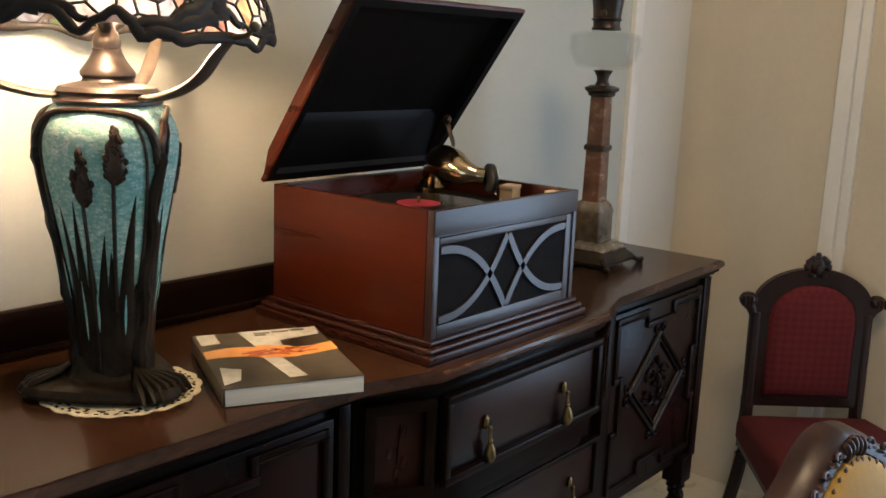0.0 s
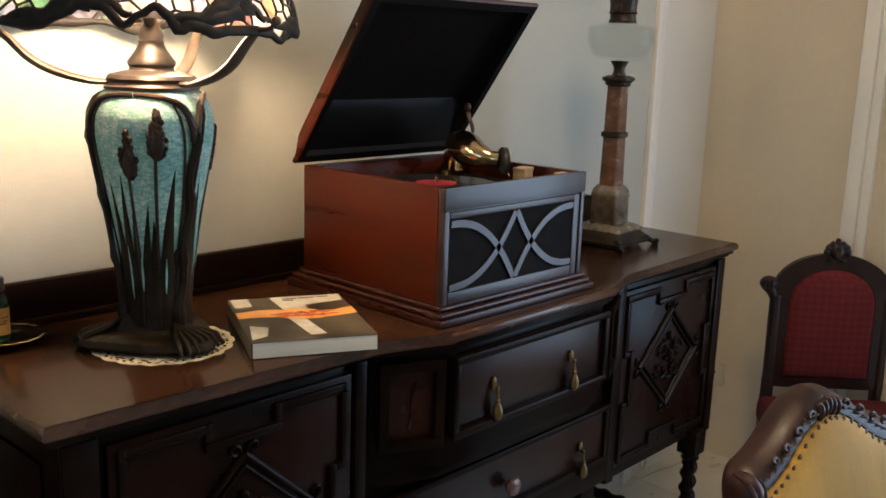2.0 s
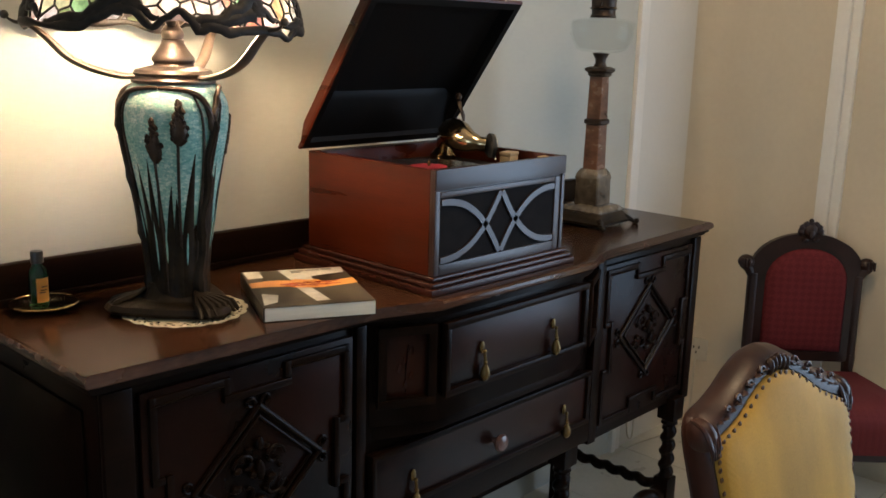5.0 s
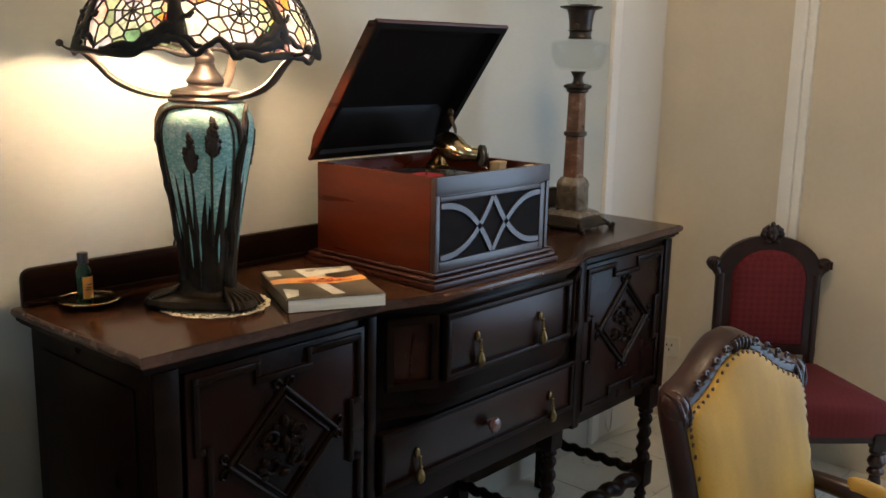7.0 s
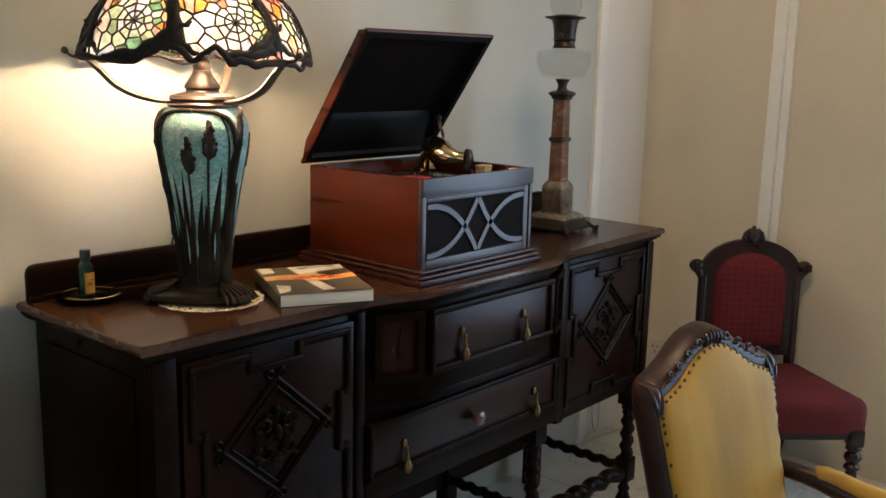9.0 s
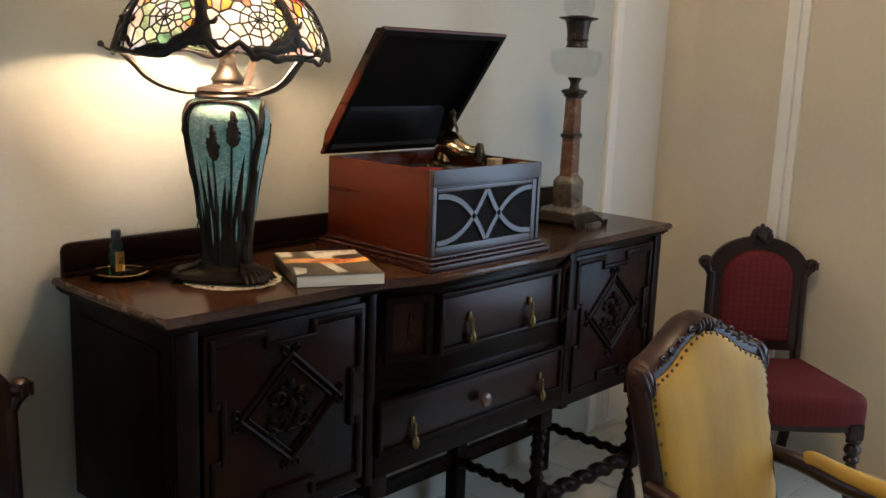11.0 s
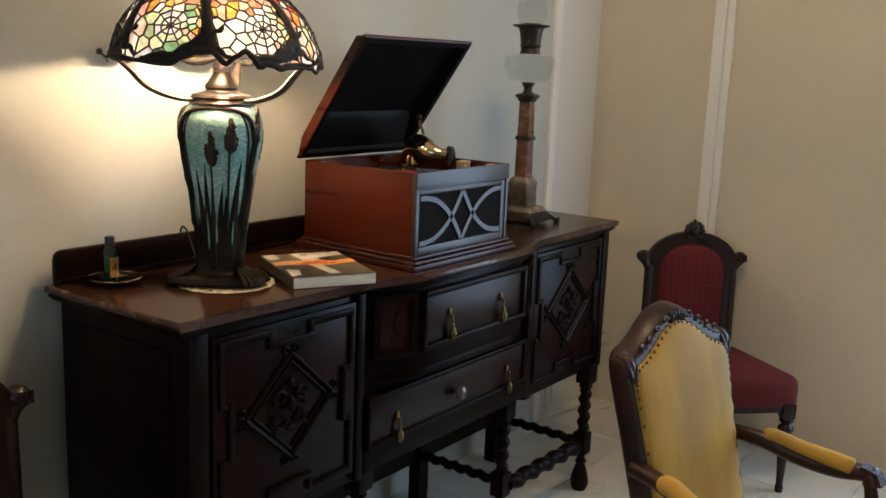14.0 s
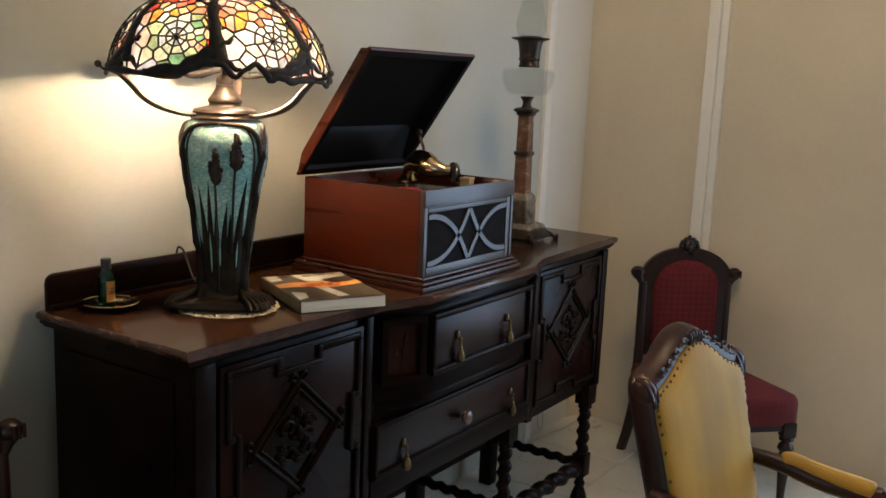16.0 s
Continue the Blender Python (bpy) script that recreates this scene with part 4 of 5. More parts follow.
part("leaf_ground", lathe(bmesh.new(), [(0.0485, 0.980), (0.0492, 1.025), (0.0525, 1.062), (0.0562, 1.092), (0.0535, 1.094)], (LX, LY, 0), 60, lambda a, z: 1 + 0.006 * math.sin(9 * a), close=False), BRONZE_D, vase, "dark bronze ground of the leaves")
for i in range(13):
    a = 2 * math.pi * i / 13 + rnd.uniform(-0.08, 0.08)
    z0 = rnd.uniform(1.02, 1.10)
    z1 = z0 + rnd.uniform(0.05, 0.10)
    sl = tube(bmesh.new(), [on_body(a + 0.10 * (z - z0), z, 0.0036) for z in np.linspace(z0, z1, 8)], [0.0004, 0.0012, 0.0017, 0.0019, 0.0018, 0.0014, 0.0009, 0.0003], 6, 0.5, Vector((math.cos(a), math.sin(a), 0)))
    part("reed", sl, MOSAIC, vase, "pale teal reed")
bm = lathe(bmesh.new(), [(0.060, 1.354), (0.0705, 1.358), (0.071, 1.362), (0.066, 1.366), (0.0645, 1.369), (0.067, 1.373), (0.063, 1.379), (0.046, 1.383), (0.034, 1.386), (0.032, 1.390), (0.0355, 1.394), (0.0355, 1.399), (0.030, 1.406), (0.023, 1.416), (0.0185, 1.425), (0.0192, 1.428), (0.0172, 1.430), (0.019, 1.437), (0.0172, 1.444), (0.012, 1.452), (0.009, 1.464)], (LX, LY, 0), 40)
part("collar", bm, BRONZE_L, lamp, "bright bronze turned collar")
for b in ARMS:
    c, s = math.cos(b), math.sin(b)
    pts = curve_points([Vector((LX + r * c, LY + r * s, z)) for r, z in ((0.062, 1.368), (0.090, 1.369), (0.135, 1.381), (0.170, 1.400), (0.198, 1.428), (0.222, 1.447), (0.246, 1.452), (0.258, 1.462))], 6)
    n = len(pts)
    bm = tube(bmesh.new(), pts, [0.0036 + 0.0075 * math.sin(math.pi * min(1, 0.12 + i / n)) for i in range(n)], 10, 0.6)
    ball(bm, pts[-1], 0.007)
    part("arm", bm, BRONZE_M, lamp, "curved bronze shade arm")
for a in (radians(-128), radians(34)):
    c, q = math.cos(a), math.sin(a)
    far = 0.078 if a < 0 else 0.070
    sock = tube(bmesh.new(), [(LX, LY, 1.455), (LX + 0.018 * c, LY + 0.018 * q, 1.458), (LX + (far - 0.018) * c, LY + (far - 0.018) * q, 1.474)], [0.007, 0.009, 0.012], 12)
    socket = part("socket", sock, BRONZE_L, lamp, "bronze bulb socket")
    part("bulb", ball(bmesh.new(), (LX + far * c, LY + far * q, 1.492), 0.021, (1, 1, 1.1), 3), BULB, socket, "lit bulb")

# shade: a leaded dome; u is the angle, v runs from the rim to the crown
SH_Z, SH_R, SH_H = 1.455, 0.224, 0.175
SX, SY = LX - 0.011, LY


def dome(u, v, out=0.0):
    a = 0.10 + v * 1.34
    r = (SH_R + out) * math.cos(a) ** 0.92
    z = SH_Z + (SH_H + out) * (math.sin(a) - math.sin(0.10)) / (1 - math.sin(0.10))
    return Vector((SX + r * math.cos(u), SY + r * math.sin(u), z))


# the wavy lower edge: height of the rim at some angles of the side with the two webs
EDGE = [(-206, -0.02), (-190, -0.03), (-170, -0.045), (-154, -0.045), (-147, 0.00), (-140, 0.06), (-133, 0.05), (-126, -0.045), (-121, 0.01), (-116, 0.055), (-112, 0.01), (-109, -0.055), (-105, -0.025), (-101, -0.035), (-97, -0.065), (-91, -0.05), (-80, -0.045), (-72, -0.06), (-65, -0.095), (-58, -0.04)]


def rim_v(u):
    d = (math.degrees(u) + 206) % 360 - 206
    if EDGE[0][0] <= d <= EDGE[-1][0]:
        for (d0, v0), (d1, v1) in zip(EDGE, EDGE[1:]):
            if d0 <= d <= d1:
                t = (d - d0) / (d1 - d0)
                return v0 + (v1 - v0) * t * t * (3 - 2 * t)
    f = min(1.0, (d - EDGE[-1][0]) / 12, (154 - d) / 12)
    return (-0.04 + 0.02 * (d > 50)) * (1 - f) + f * ((-0.038 if d < 60 else -0.030) + 0.018 * math.sin(9 * u + 0.6) + 0.012 * math.sin(14 * u + 2.0))


def strap(bm, way, widths, thick=0.0040, seg=8, closed=False):
    """A flattened branch on the dome along (u, v) points."""
    p = [dome(u, v, 0.0015) for u, v in way]
    n, rings = len(p), []
    for i in range(n):
        d = (p[(i + 1) % n] - p[i - 1]) if closed else (p[min(i + 1, n - 1)] - p[max(i - 1, 0)])
        d.normalize()
        out = (p[i] - Vector((SX, SY, SH_Z - 0.06))).normalized()
        side = d.cross(out).normalized()
        out = side.cross(d).normalized()
        rings.append([bm.verts.new(p[i] + widths[i] * math.cos(a) * side + thick * math.sin(a) * out) for a in (2 * math.pi * k / seg for k in range(seg))])
    for a, b in zip(rings, rings[1:] + (rings[:1] if closed else [])):
        for k in range(seg):
            bm.faces.new((a[k], a[(k + 1) % seg], b[(k + 1) % seg], b[k]))
    if not closed:
        bm.faces.new(rings[0][::-1])
        bm.faces.new(rings[-1])


STEP = 2 * math.pi / 7
WEBS = [radians(-156) + STEP * k for k in range(7)]
TRUNKS = [radians(-136) + STEP * k for k in range(7)]
WEB_V, KV = 0.25, 0.27


def arc_u(v):
    """Metres along the dome for one radian of u."""
    return SH_R * max(0.12, math.cos(0.1 + v * 1.34))


def wrap(a):
    return (a + math.pi) % (2 * math.pi) - math.pi


def facing(u):
    return abs(wrap(u - radians(-131))) < radians(88)


seeds = []


def crowd(u, v, least):
    k = arc_u(v)
    return all((wrap(u - a) * k) ** 2 + ((v - b) * KV) ** 2 > least ** 2 for a, b, _ in seeds)


for q, w in enumerate(WEBS):
    seeds.append((w, WEB_V, 0))
    rings = ((0.012, 9, 1), (0.026, 9, 1), (0.043, 9, 2)) if facing(w) else ((0.022, 7, 1), (0.045, 7, 2))
    for rr, cnt, kind in rings:
        for k in range(cnt):
            a = 2 * math.pi * (k + 0.3 * q) / cnt + rnd.uniform(-0.05, 0.05)
            v = WEB_V + rr * math.sin(a) / KV
            if v > 0.0:
                seeds.append((w + rr * math.cos(a) / arc_u(v) * 1.05, v, kind))
# flower clusters between the webs, small petals low and towards the crown
for q, t in enumerate(TRUNKS):
    coarse = 1.0 if facing(t) else 2.2
    for u0, v0, ru, rv, least, tries, kind in ((t - radians(7), 0.14, 0.10, 0.08, 0.010, 40, 6), (t + radians(19), 0.10, 0.20, 0.12, 0.024, 60, 8), (t - radians(30), 0.06, 0.12, 0.06, 0.018, 40, 10), (t + radians(46), 0.22, 0.12, 0.22, 0.0125, 160, 11), (t + radians(24), 0.50, 0.48, 0.11, 0.0150, 260, 5), (t + radians(24), 0.72, 0.50, 0.16, 0.0170, 160, 9)):
        for k in range(tries):
            u, v = u0 + rnd.uniform(-ru, ru), v0 + rnd.uniform(-rv, rv)
            if v > 0.01 and crowd(u, v, least * coarse):
                seeds.append((u, v, kind))


def clip(poly, px, py, nx, ny):
    """Keeps the part of poly where (p - (px, py)) . (nx, ny) <= 0."""
    out = []
    for i, a in enumerate(poly):
        b = poly[(i + 1) % len(poly)]
        da = (a[0] - px) * nx + (a[1] - py) * ny
        db = (b[0] - px) * nx + (b[1] - py) * ny
        if da <= 0:
            out.append(a)
        if da * db < 0:
            t = da / (da - db)
            out.append((a[0] + (b[0] - a[0]) * t, a[1] + (b[1] - a[1]) * t))
    return out


GLASS_COL = {
    "web": [stained("opal_white", (0.90, 0.93, 0.97)), stained("opal_cream", (0.86, 0.88, 0.78)), stained("opal_sage", (0.68, 0.78, 0.64)), stained("opal_grey", (0.70, 0.74, 0.90))],
    "flower": [stained("glass_red", (0.90, 0.14, 0.09)), stained("glass_coral", (0.93, 0.34, 0.22)), stained("glass_orange", (0.95, 0.50, 0.14)), stained("glass_pink", (0.93, 0.56, 0.50))],
    "leaf": [stained("glass_green", (0.34, 0.62, 0.42)), stained("glass_moss", (0.58, 0.72, 0.50)), stained("glass_olive", (0.44, 0.58, 0.38))],
    "pink": [stained("glass_rose", (0.95, 0.66, 0.60)), stained("glass_peach", (0.95, 0.68, 0.46)), stained("glass_blush", (0.93, 0.50, 0.42))],
    "yellow": [stained("glass_yellow", (0.94, 0.76, 0.34))],
    # near-white panes carry the glare of the bulb behind them in their colour
    "white": [stained("hot_spot_white", (0.96, 0.98, 1.0)), stained("hot_spot_pink", (0.98, 0.92, 0.95))],
}
MIX = {0: ("web",), 1: ("web",), 2: ("web", "web", "web", "leaf", "leaf"), 5: ("flower", "flower", "pink", "flower", "web"), 6: ("flower", "flower", "pink"), 8: ("white", "white", "white", "pink", "leaf"), 9: ("pink", "pink", "flower", "web"), 10: ("leaf", "web", "web", "pink"), 11: ("flower", "web", "leaf", "web", "pink", "yellow")}
shade = part("shade", lathe(bmesh.new(), [(0.030, SH_Z + SH_H - 0.004), (0.034, SH_Z + SH_H), (0.028, SH_Z + SH_H + 0.008), (0.010, SH_Z + SH_H + 0.014)], (SX, SY, 0), 32), BRONZE, lamp, "leaded glass shade with webs and flowers")
lead = bmesh.new()
pts = [(wrap(u), v, k) for u, v, k in seeds]
for i, (u, v, kind) in enumerate(pts):
    kx = arc_u(v)
    poly = [(-0.6 * kx, -0.5 * KV), (0.6 * kx, -0.5 * KV), (0.6 * kx, 0.5 * KV), (-0.6 * kx, 0.5 * KV)]
    poly = clip(poly, 0, (0.985 - v) * KV, 0, 1)
    for j, (u2, v2, _) in enumerate(pts):
        if i == j:
            continue
        x, y = wrap(u2 - u) * kx, (v2 - v) * KV
        d = math.hypot(x, y)
        if 1e-5 < d < 0.2:
            poly = clip(poly, x / 2, y / 2, x / d, y / d)
            if len(poly) < 3:
                break
    if len(poly) < 3:
        continue
    uv = [(u + a / kx, v + b / KV) for a, b in poly]
    dense = []
    for p, q in zip(uv, uv[1:] + uv[:1]):
        k = max(1, int(math.hypot((q[0] - p[0]) * kx, (q[1] - p[1]) * KV) / 0.006)) if min(p[1], q[1]) < 0.12 else 1
        dense += [(p[0] + (q[0] - p[0]) * t / k, p[1] + (q[1] - p[1]) * t / k) for t in range(k)]
    uv = [(a, max(b, rim_v(a) + 0.012)) for a, b in dense]
    cu, cv = sum(p[0] for p in uv) / len(uv), sum(p[1] for p in uv) / len(uv)
    if max(p[1] for p in uv) - min(p[1] for p in uv) < 0.012:
        continue
    inner = [(cu + (a - cu) * 0.98, cv + (b - cv) * 0.98) for a, b in uv]
    # split long edges so that the pane follows the dome
    fine = []
    for p, q in zip(inner, inner[1:] + inner[:1]):
        k = max(1, int(math.hypot((q[0] - p[0]) * kx, (q[1] - p[1]) * KV) / 0.02))
        fine += [(p[0] + (q[0] - p[0]) * t / k, p[1] + (q[1] - p[1]) * t / k) for t in range(k)]
    bm = bmesh.new()
    mid = bm.verts.new(dome(cu, cv, 0.0006))
    ring = [bm.verts.new(dome(a, b)) for a, b in fine]
    for p, q in zip(ring, ring[1:] + ring[:1]):
        bm.faces.new((mid, p, q))
    group = rnd.choice(MIX[kind])
    # bulb's hot spot right of one trunk, painted as white panes
    if radians(2) < wrap(u - radians(-136)) < radians(32) and v < 0.37 and rnd.random() < 0.85:
        group = "white"
    part("pane", bm, rnd.choice(GLASS_COL[group]), shade, angle=60)
    edge = [dome(a, b, 0.0008) for a, b in uv]
    for (p, q), (a, b) in zip(zip(uv, uv[1:] + uv[:1]), zip(edge, edge[1:] + edge[:1])):
        if (a - b).length > 0.0015 and max(p[1] - rim_v(p[0]), q[1] - rim_v(q[0])) > 0.014:
            k = max(1, int((a - b).length / 0.025))
            tube(lead, [dome(p[0] + (q[0] - p[0]) * t / k, p[1] + (q[1] - p[1]) * t / k, 0.0008) for t in range(k + 1)], 0.0018, 6)
part("leading", lead, LEAD, shade, "dark lead cames")
for w in WEBS:
    part("web_centre", ball(bmesh.new(), dome(w, WEB_V, 0.001), 0.0052, sub=1), LEAD, shade)
# dark trunks and branches of the shade, with roots that run along the rim
for q, t in enumerate(TRUNKS):
    bm = bmesh.new()
    strap(bm, [(t + 0.035 * math.sin(6 * v + 1.2), v) for v in np.linspace(0.05, 0.98, 26)], [0.015 - 0.009 * i / 25 + 0.0016 * math.sin(i * 1.7 + q) for i in range(26)])
    for sg, reach, v0, v1, r0 in ((-1, 0.30, 0.17, 0.03, 0.013), (-1, 0.62, 0.06, 0.0, 0.012), (1, 0.16, 0.16, 0.24, 0.007), (1, 0.22, 0.14, 0.02, 0.009), (-1, 0.26, 0.52, 0.60, 0.004), (1, 0.24, 0.62, 0.70, 0.004), (-1, 0.10, 0.24, 0.42, 0.005)):
        strap(bm, [(t + sg * reach * k / 14, max(v0 + (v1 - v0) * (k / 14) ** 0.8 + 0.010 * math.sin(k * 0.9 + sg + q), rim_v(t + sg * reach * k / 14) + 0.02)) for k in range(15)], [r0 * (1 - 0.6 * k / 14) + 0.0008 * math.sin(2.3 * k + q) for k in range(15)])
    part("branch", bm, LEAD, shade, "dark bronze branch")
bm = bmesh.new()
N = 300
ang = [2 * math.pi * k / N for k in range(N)]
strap(bm, [(u, rim_v(u) + 0.020) for u in ang], [0.0074 + 0.0016 * math.sin(7 * u + 1) + 0.0012 * math.sin(13 * u + 0.4) for u in ang], 0.0048, 10, True)
part("rim", bm, LEAD, shade, "wavy dark bronze rim", 60)

# lace doily under the lamp
bm = bmesh.new()
DC = Vector((0.293, 0.211, TOP + 0.0004))
SEG, RAD = 96, [0.0, 0.05, 0.076, 0.082, 0.087, 0.092, 0.097, 0.102, 0.107]
grid = []
for i, r in enumerate(RAD):
    grid.append([bm.verts.new(DC + Vector((rr * math.cos(a), rr * math.sin(a), 0.0006 + 0.0006 * math.sin(k * 1.9 + i)))) for k in range(SEG) for a in [2 * math.pi * k / SEG] for rr in [r * (1 + (0.045 * abs(math.sin(a * 9)) if i == len(RAD) - 1 else 0.0)) + 1e-5 * (i == 0)]])
for i in range(1, len(RAD) - 1):
    for k in range(SEG):
        if (i in (3, 4) and (k // 2 + i) % 3 == 0) or (i == 6 and k % 2 == 0) or (i in (5, 4) and (k + 1) % 4 == 0):
            continue
        j = (k + 1) % SEG
        bm.faces.new((grid[i][k], grid[i][j], grid[i + 1][j], grid[i + 1][k]))
bmesh.ops.delete(bm, geom=[v for v in bm.verts if not v.link_faces], context="VERTS")
bmesh.ops.solidify(bm, geom=bm.faces[:], thickness=-0.0009)
doily = tagged(new("doily", finish("doily", bm, LACE)), "cream crochet lace doily under the table lamp", "doily")

# ---- book ----
book = thing("book", (0.512, 0.129, TOP + 0.0005), "thick paperback book with grey and orange cover lying flat", "book")
bo, bu = Vector((0.348, 0.051, 0)), Vector((0.182, -0.090, 0))
bu = bu.normalized()
bv = Vector((-bu.y, bu.x, 0))
BW, BL, BT = 0.201, 0.256, 0.026


def on_book(u, v, w):
    p = bo + bu * u + bv * v
    return Vector((p.x, p.y, TOP + 0.0006 + w))


def plate(u0, u1, v0, v1, w0, w1, bev=0.001):
    return slab(bmesh.new(), [(u0, v0), (u1, v0), (u1, v1), (u0, v1)], w1 - w0, lambda u, v, w: on_book(u, v, w0 + w), bev)


part("page_block", plate(0.002, BW - 0.001, 0.001, BL - 0.001, 0.0009, BT - 0.0009), PAPER, book, "cream page block")
part("front_cover", plate(0, BW, 0, BL, BT - 0.0008, BT, 0.0004), COVER, book, "glossy grey photographic cover")
part("back_cover", plate(0, BW, 0, BL, 0, 0.0008, 0.0002), COVER, book)
part("spine", plate(-0.001, 0.002, 0, BL, 0.0008, BT - 0.0008, 0.0004), COVER, book)


def ink(pts, material, name, lift=0.0003, lab=""):
    bm = slab(bmesh.new(), pts, 0.0002, lambda u, v, w: on_book(u, v, BT + lift - 0.0002 + w), 0)
    return part(name, bm, material, book, lab)


ink([(0.005, 0.20), (0.035, 0.205), (0.034, 0.255), (0.004, 0.255)], COVER_W, "cover_print")
ink([(0.085, 0.162), (0.126, 0.165), (0.126, 0.256), (0.072, 0.256)], COVER_W, "cover_print")
ink([(0.118, 0.195), (0.196, 0.215), (0.200, 0.256), (0.126, 0.256)], COVER_W, "cover_print", 0.00028)
ink([(0.098, 0.022), (0.124, 0.024), (0.108, 0.120), (0.082, 0.120)], COVER_W, "cover_print")
ink([(0.004, 0.015), (0.030, 0.03), (0.040, 0.075), (0.012, 0.09)], COVER_W, "cover_print")
wob = random.Random(3)
upper = [(0.001 + 0.201 * k / 20, 0.166 + 0.012 * math.sin(k * 0.33) + (0.012 if 8 < k < 14 else 0)) for k in range(21)]
lower = [(0.001 + 0.201 * k / 20, 0.124 + 0.010 * math.sin(k * 0.30 + 0.8) - (0.004 if 7 < k < 14 else 0)) for k in range(21)]
ink(upper + lower[::-1], COVER_O, "cover_band", 0.0006, "orange printed band")
for k in range(13):
    u, v = 0.072 + 0.0075 * k, 0.140 + 0.010 * math.sin(k * 2.2)
    a = wob.uniform(-0.5, 0.9)
    dx, dy = 0.015 * math.cos(a), 0.015 * math.sin(a)
    ink([(u - dx - 0.002, v - dy), (u + dx, v + dy - 0.003), (u + dx + 0.002, v + dy + 0.003), (u - dx, v - dy + 0.005)], COVER_R, "cover_print", 0.0009)
for k, (a, b, v) in enumerate(((0.094, 0.120, 0.236), (0.124, 0.152, 0.238), (0.156, 0.178, 0.240), (0.094, 0.112, 0.226))):
    ink([(a, v), (b, v), (b, v + 0.006), (a, v + 0.006)], COVER, "title_bar", 0.0011)

# ---- bottle on a dish ----
DXY = (0.108, 0.366)
dish = tagged(new("dish", finish("dish", lathe(bmesh.new(), [(0.026, 0.0), (0.030, 0.002), (0.040, 0.006), (0.055, 0.013), (0.056, 0.0145), (0.053, 0.0145), (0.040, 0.0085), (0.028, 0.004), (0.004, 0.0035)], (0, 0, 0), 72, lambda a, z: 1 + (0.035 * abs(math.sin(8 * a)) if z > 0.01 else 0)), DISH)), "small scalloped silver dish on the sideboard", "dish")
dish.location = (*DXY, TOP + 0.0004)
ORIGIN[dish.name] = Vector(dish.location)
part("rim", lathe(bmesh.new(), [(0.0540, TOP + 0.0142), (0.0556, TOP + 0.0162), (0.0574, TOP + 0.0150), (0.0570, TOP + 0.0134)], (*DXY, 0), 72, lambda a, z: 1 + 0.035 * abs(math.sin(8 * a)), close=False), GOLD, dish, "bright gilt rim")
BX, BY, BZ = 0.103, 0.372, TOP + 0.0055
bottle = thing("bottle", (BX, BY, BZ), "small green glass bottle with orange label and black cap", "bottle")
part("body", lathe(bmesh.new(), [(0.012, BZ), (0.0158, BZ + 0.002), (0.0165, BZ + 0.006), (0.0165, BZ + 0.058), (0.0150, BZ + 0.066), (0.0095, BZ + 0.074), (0.0078, BZ + 0.078), (0.0078, BZ + 0.086), (0.0045, BZ + 0.086), (0.0045, BZ + 0.076), (0.012, BZ + 0.062), (0.0135, BZ + 0.054), (0.0135, BZ + 0.008), (0.003, BZ + 0.006)], (BX, BY, 0), 32), BOTTLE, bottle, "green glass body")
part("liquid", lathe(bmesh.new(), [(0.003, BZ + 0.0075), (0.0130, BZ + 0.009), (0.0130, BZ + 0.052), (0.003, BZ + 0.052)], (BX, BY, 0), 24), surface("dark_oil", (0.012, 0.060, 0.020), (0.020, 0.085, 0.030), 0.2, bump=0), bottle)
part("cap", lathe(bmesh.new(), [(0.0098, BZ + 0.080), (0.0108, BZ + 0.081), (0.0108, BZ + 0.099), (0.0098, BZ + 0.101), (0.002, BZ + 0.101)], (BX, BY, 0), 24, lambda a, z: 1 + 0.02 * math.cos(20 * a)), BLACK, bottle, "black screw cap")
bm = bmesh.new()
la = [bm.verts.new((BX + 0.0172 * math.cos(a), BY + 0.0172 * math.sin(a), z)) for z in (BZ + 0.012, BZ + 0.055) for a in np.linspace(radians(-125), radians(-45), 13)]
for k in range(12):
    bm.faces.new((la[k], la[k + 1], la[14 + k], la[13 + k]))
bmesh.ops.solidify(bm, geom=bm.faces[:], thickness=0.0004)
lab = part("label", bm, LABEL_O, bottle, "orange paper label")
bm = bmesh.new()
for k, z in enumerate((0.030, 0.034, 0.040)):
    a0 = radians(-110 + 6 * k)
    tube(bm, [(BX + 0.0176 * math.cos(a0 + t), BY + 0.0176 * math.sin(a0 + t), BZ + z) for t in (0, 0.2, 0.4, 0.6)], 0.0009, 5)
part("label_bars", bm, BLACK, lab)

# ---- oil lamp ----
OX, OY = 1.563, 0.219
oil = thing("oil_lamp", (OX, OY, TOP), "tall onyx column oil lamp with clear glass font and chimney", "lamp")
OROT = Matrix.Rotation(radians(4), 4, "Z")


def square_ring(bm, levels, m=OROT, cut=0.25):
    """Stacked square sections with cut corners: (half width, height)."""
    rings = []
    for w, z in levels:
        c = w * (1 - cut)
        rings.append([bm.verts.new(m @ Vector((x, y, 0)) + Vector((OX, OY, z))) for x, y in ((w, -c), (w, c), (c, w), (-c, w), (-w, c), (-w, -c), (-c, -w), (c, -w))])
    for u, v in zip(rings, rings[1:]):
        for i in range(8):
            bm.faces.new((u[i], u[(i + 1) % 8], v[(i + 1) % 8], v[i]))
    bm.faces.new(rings[0][::-1])
    bm.faces.new(rings[-1])
    return bm


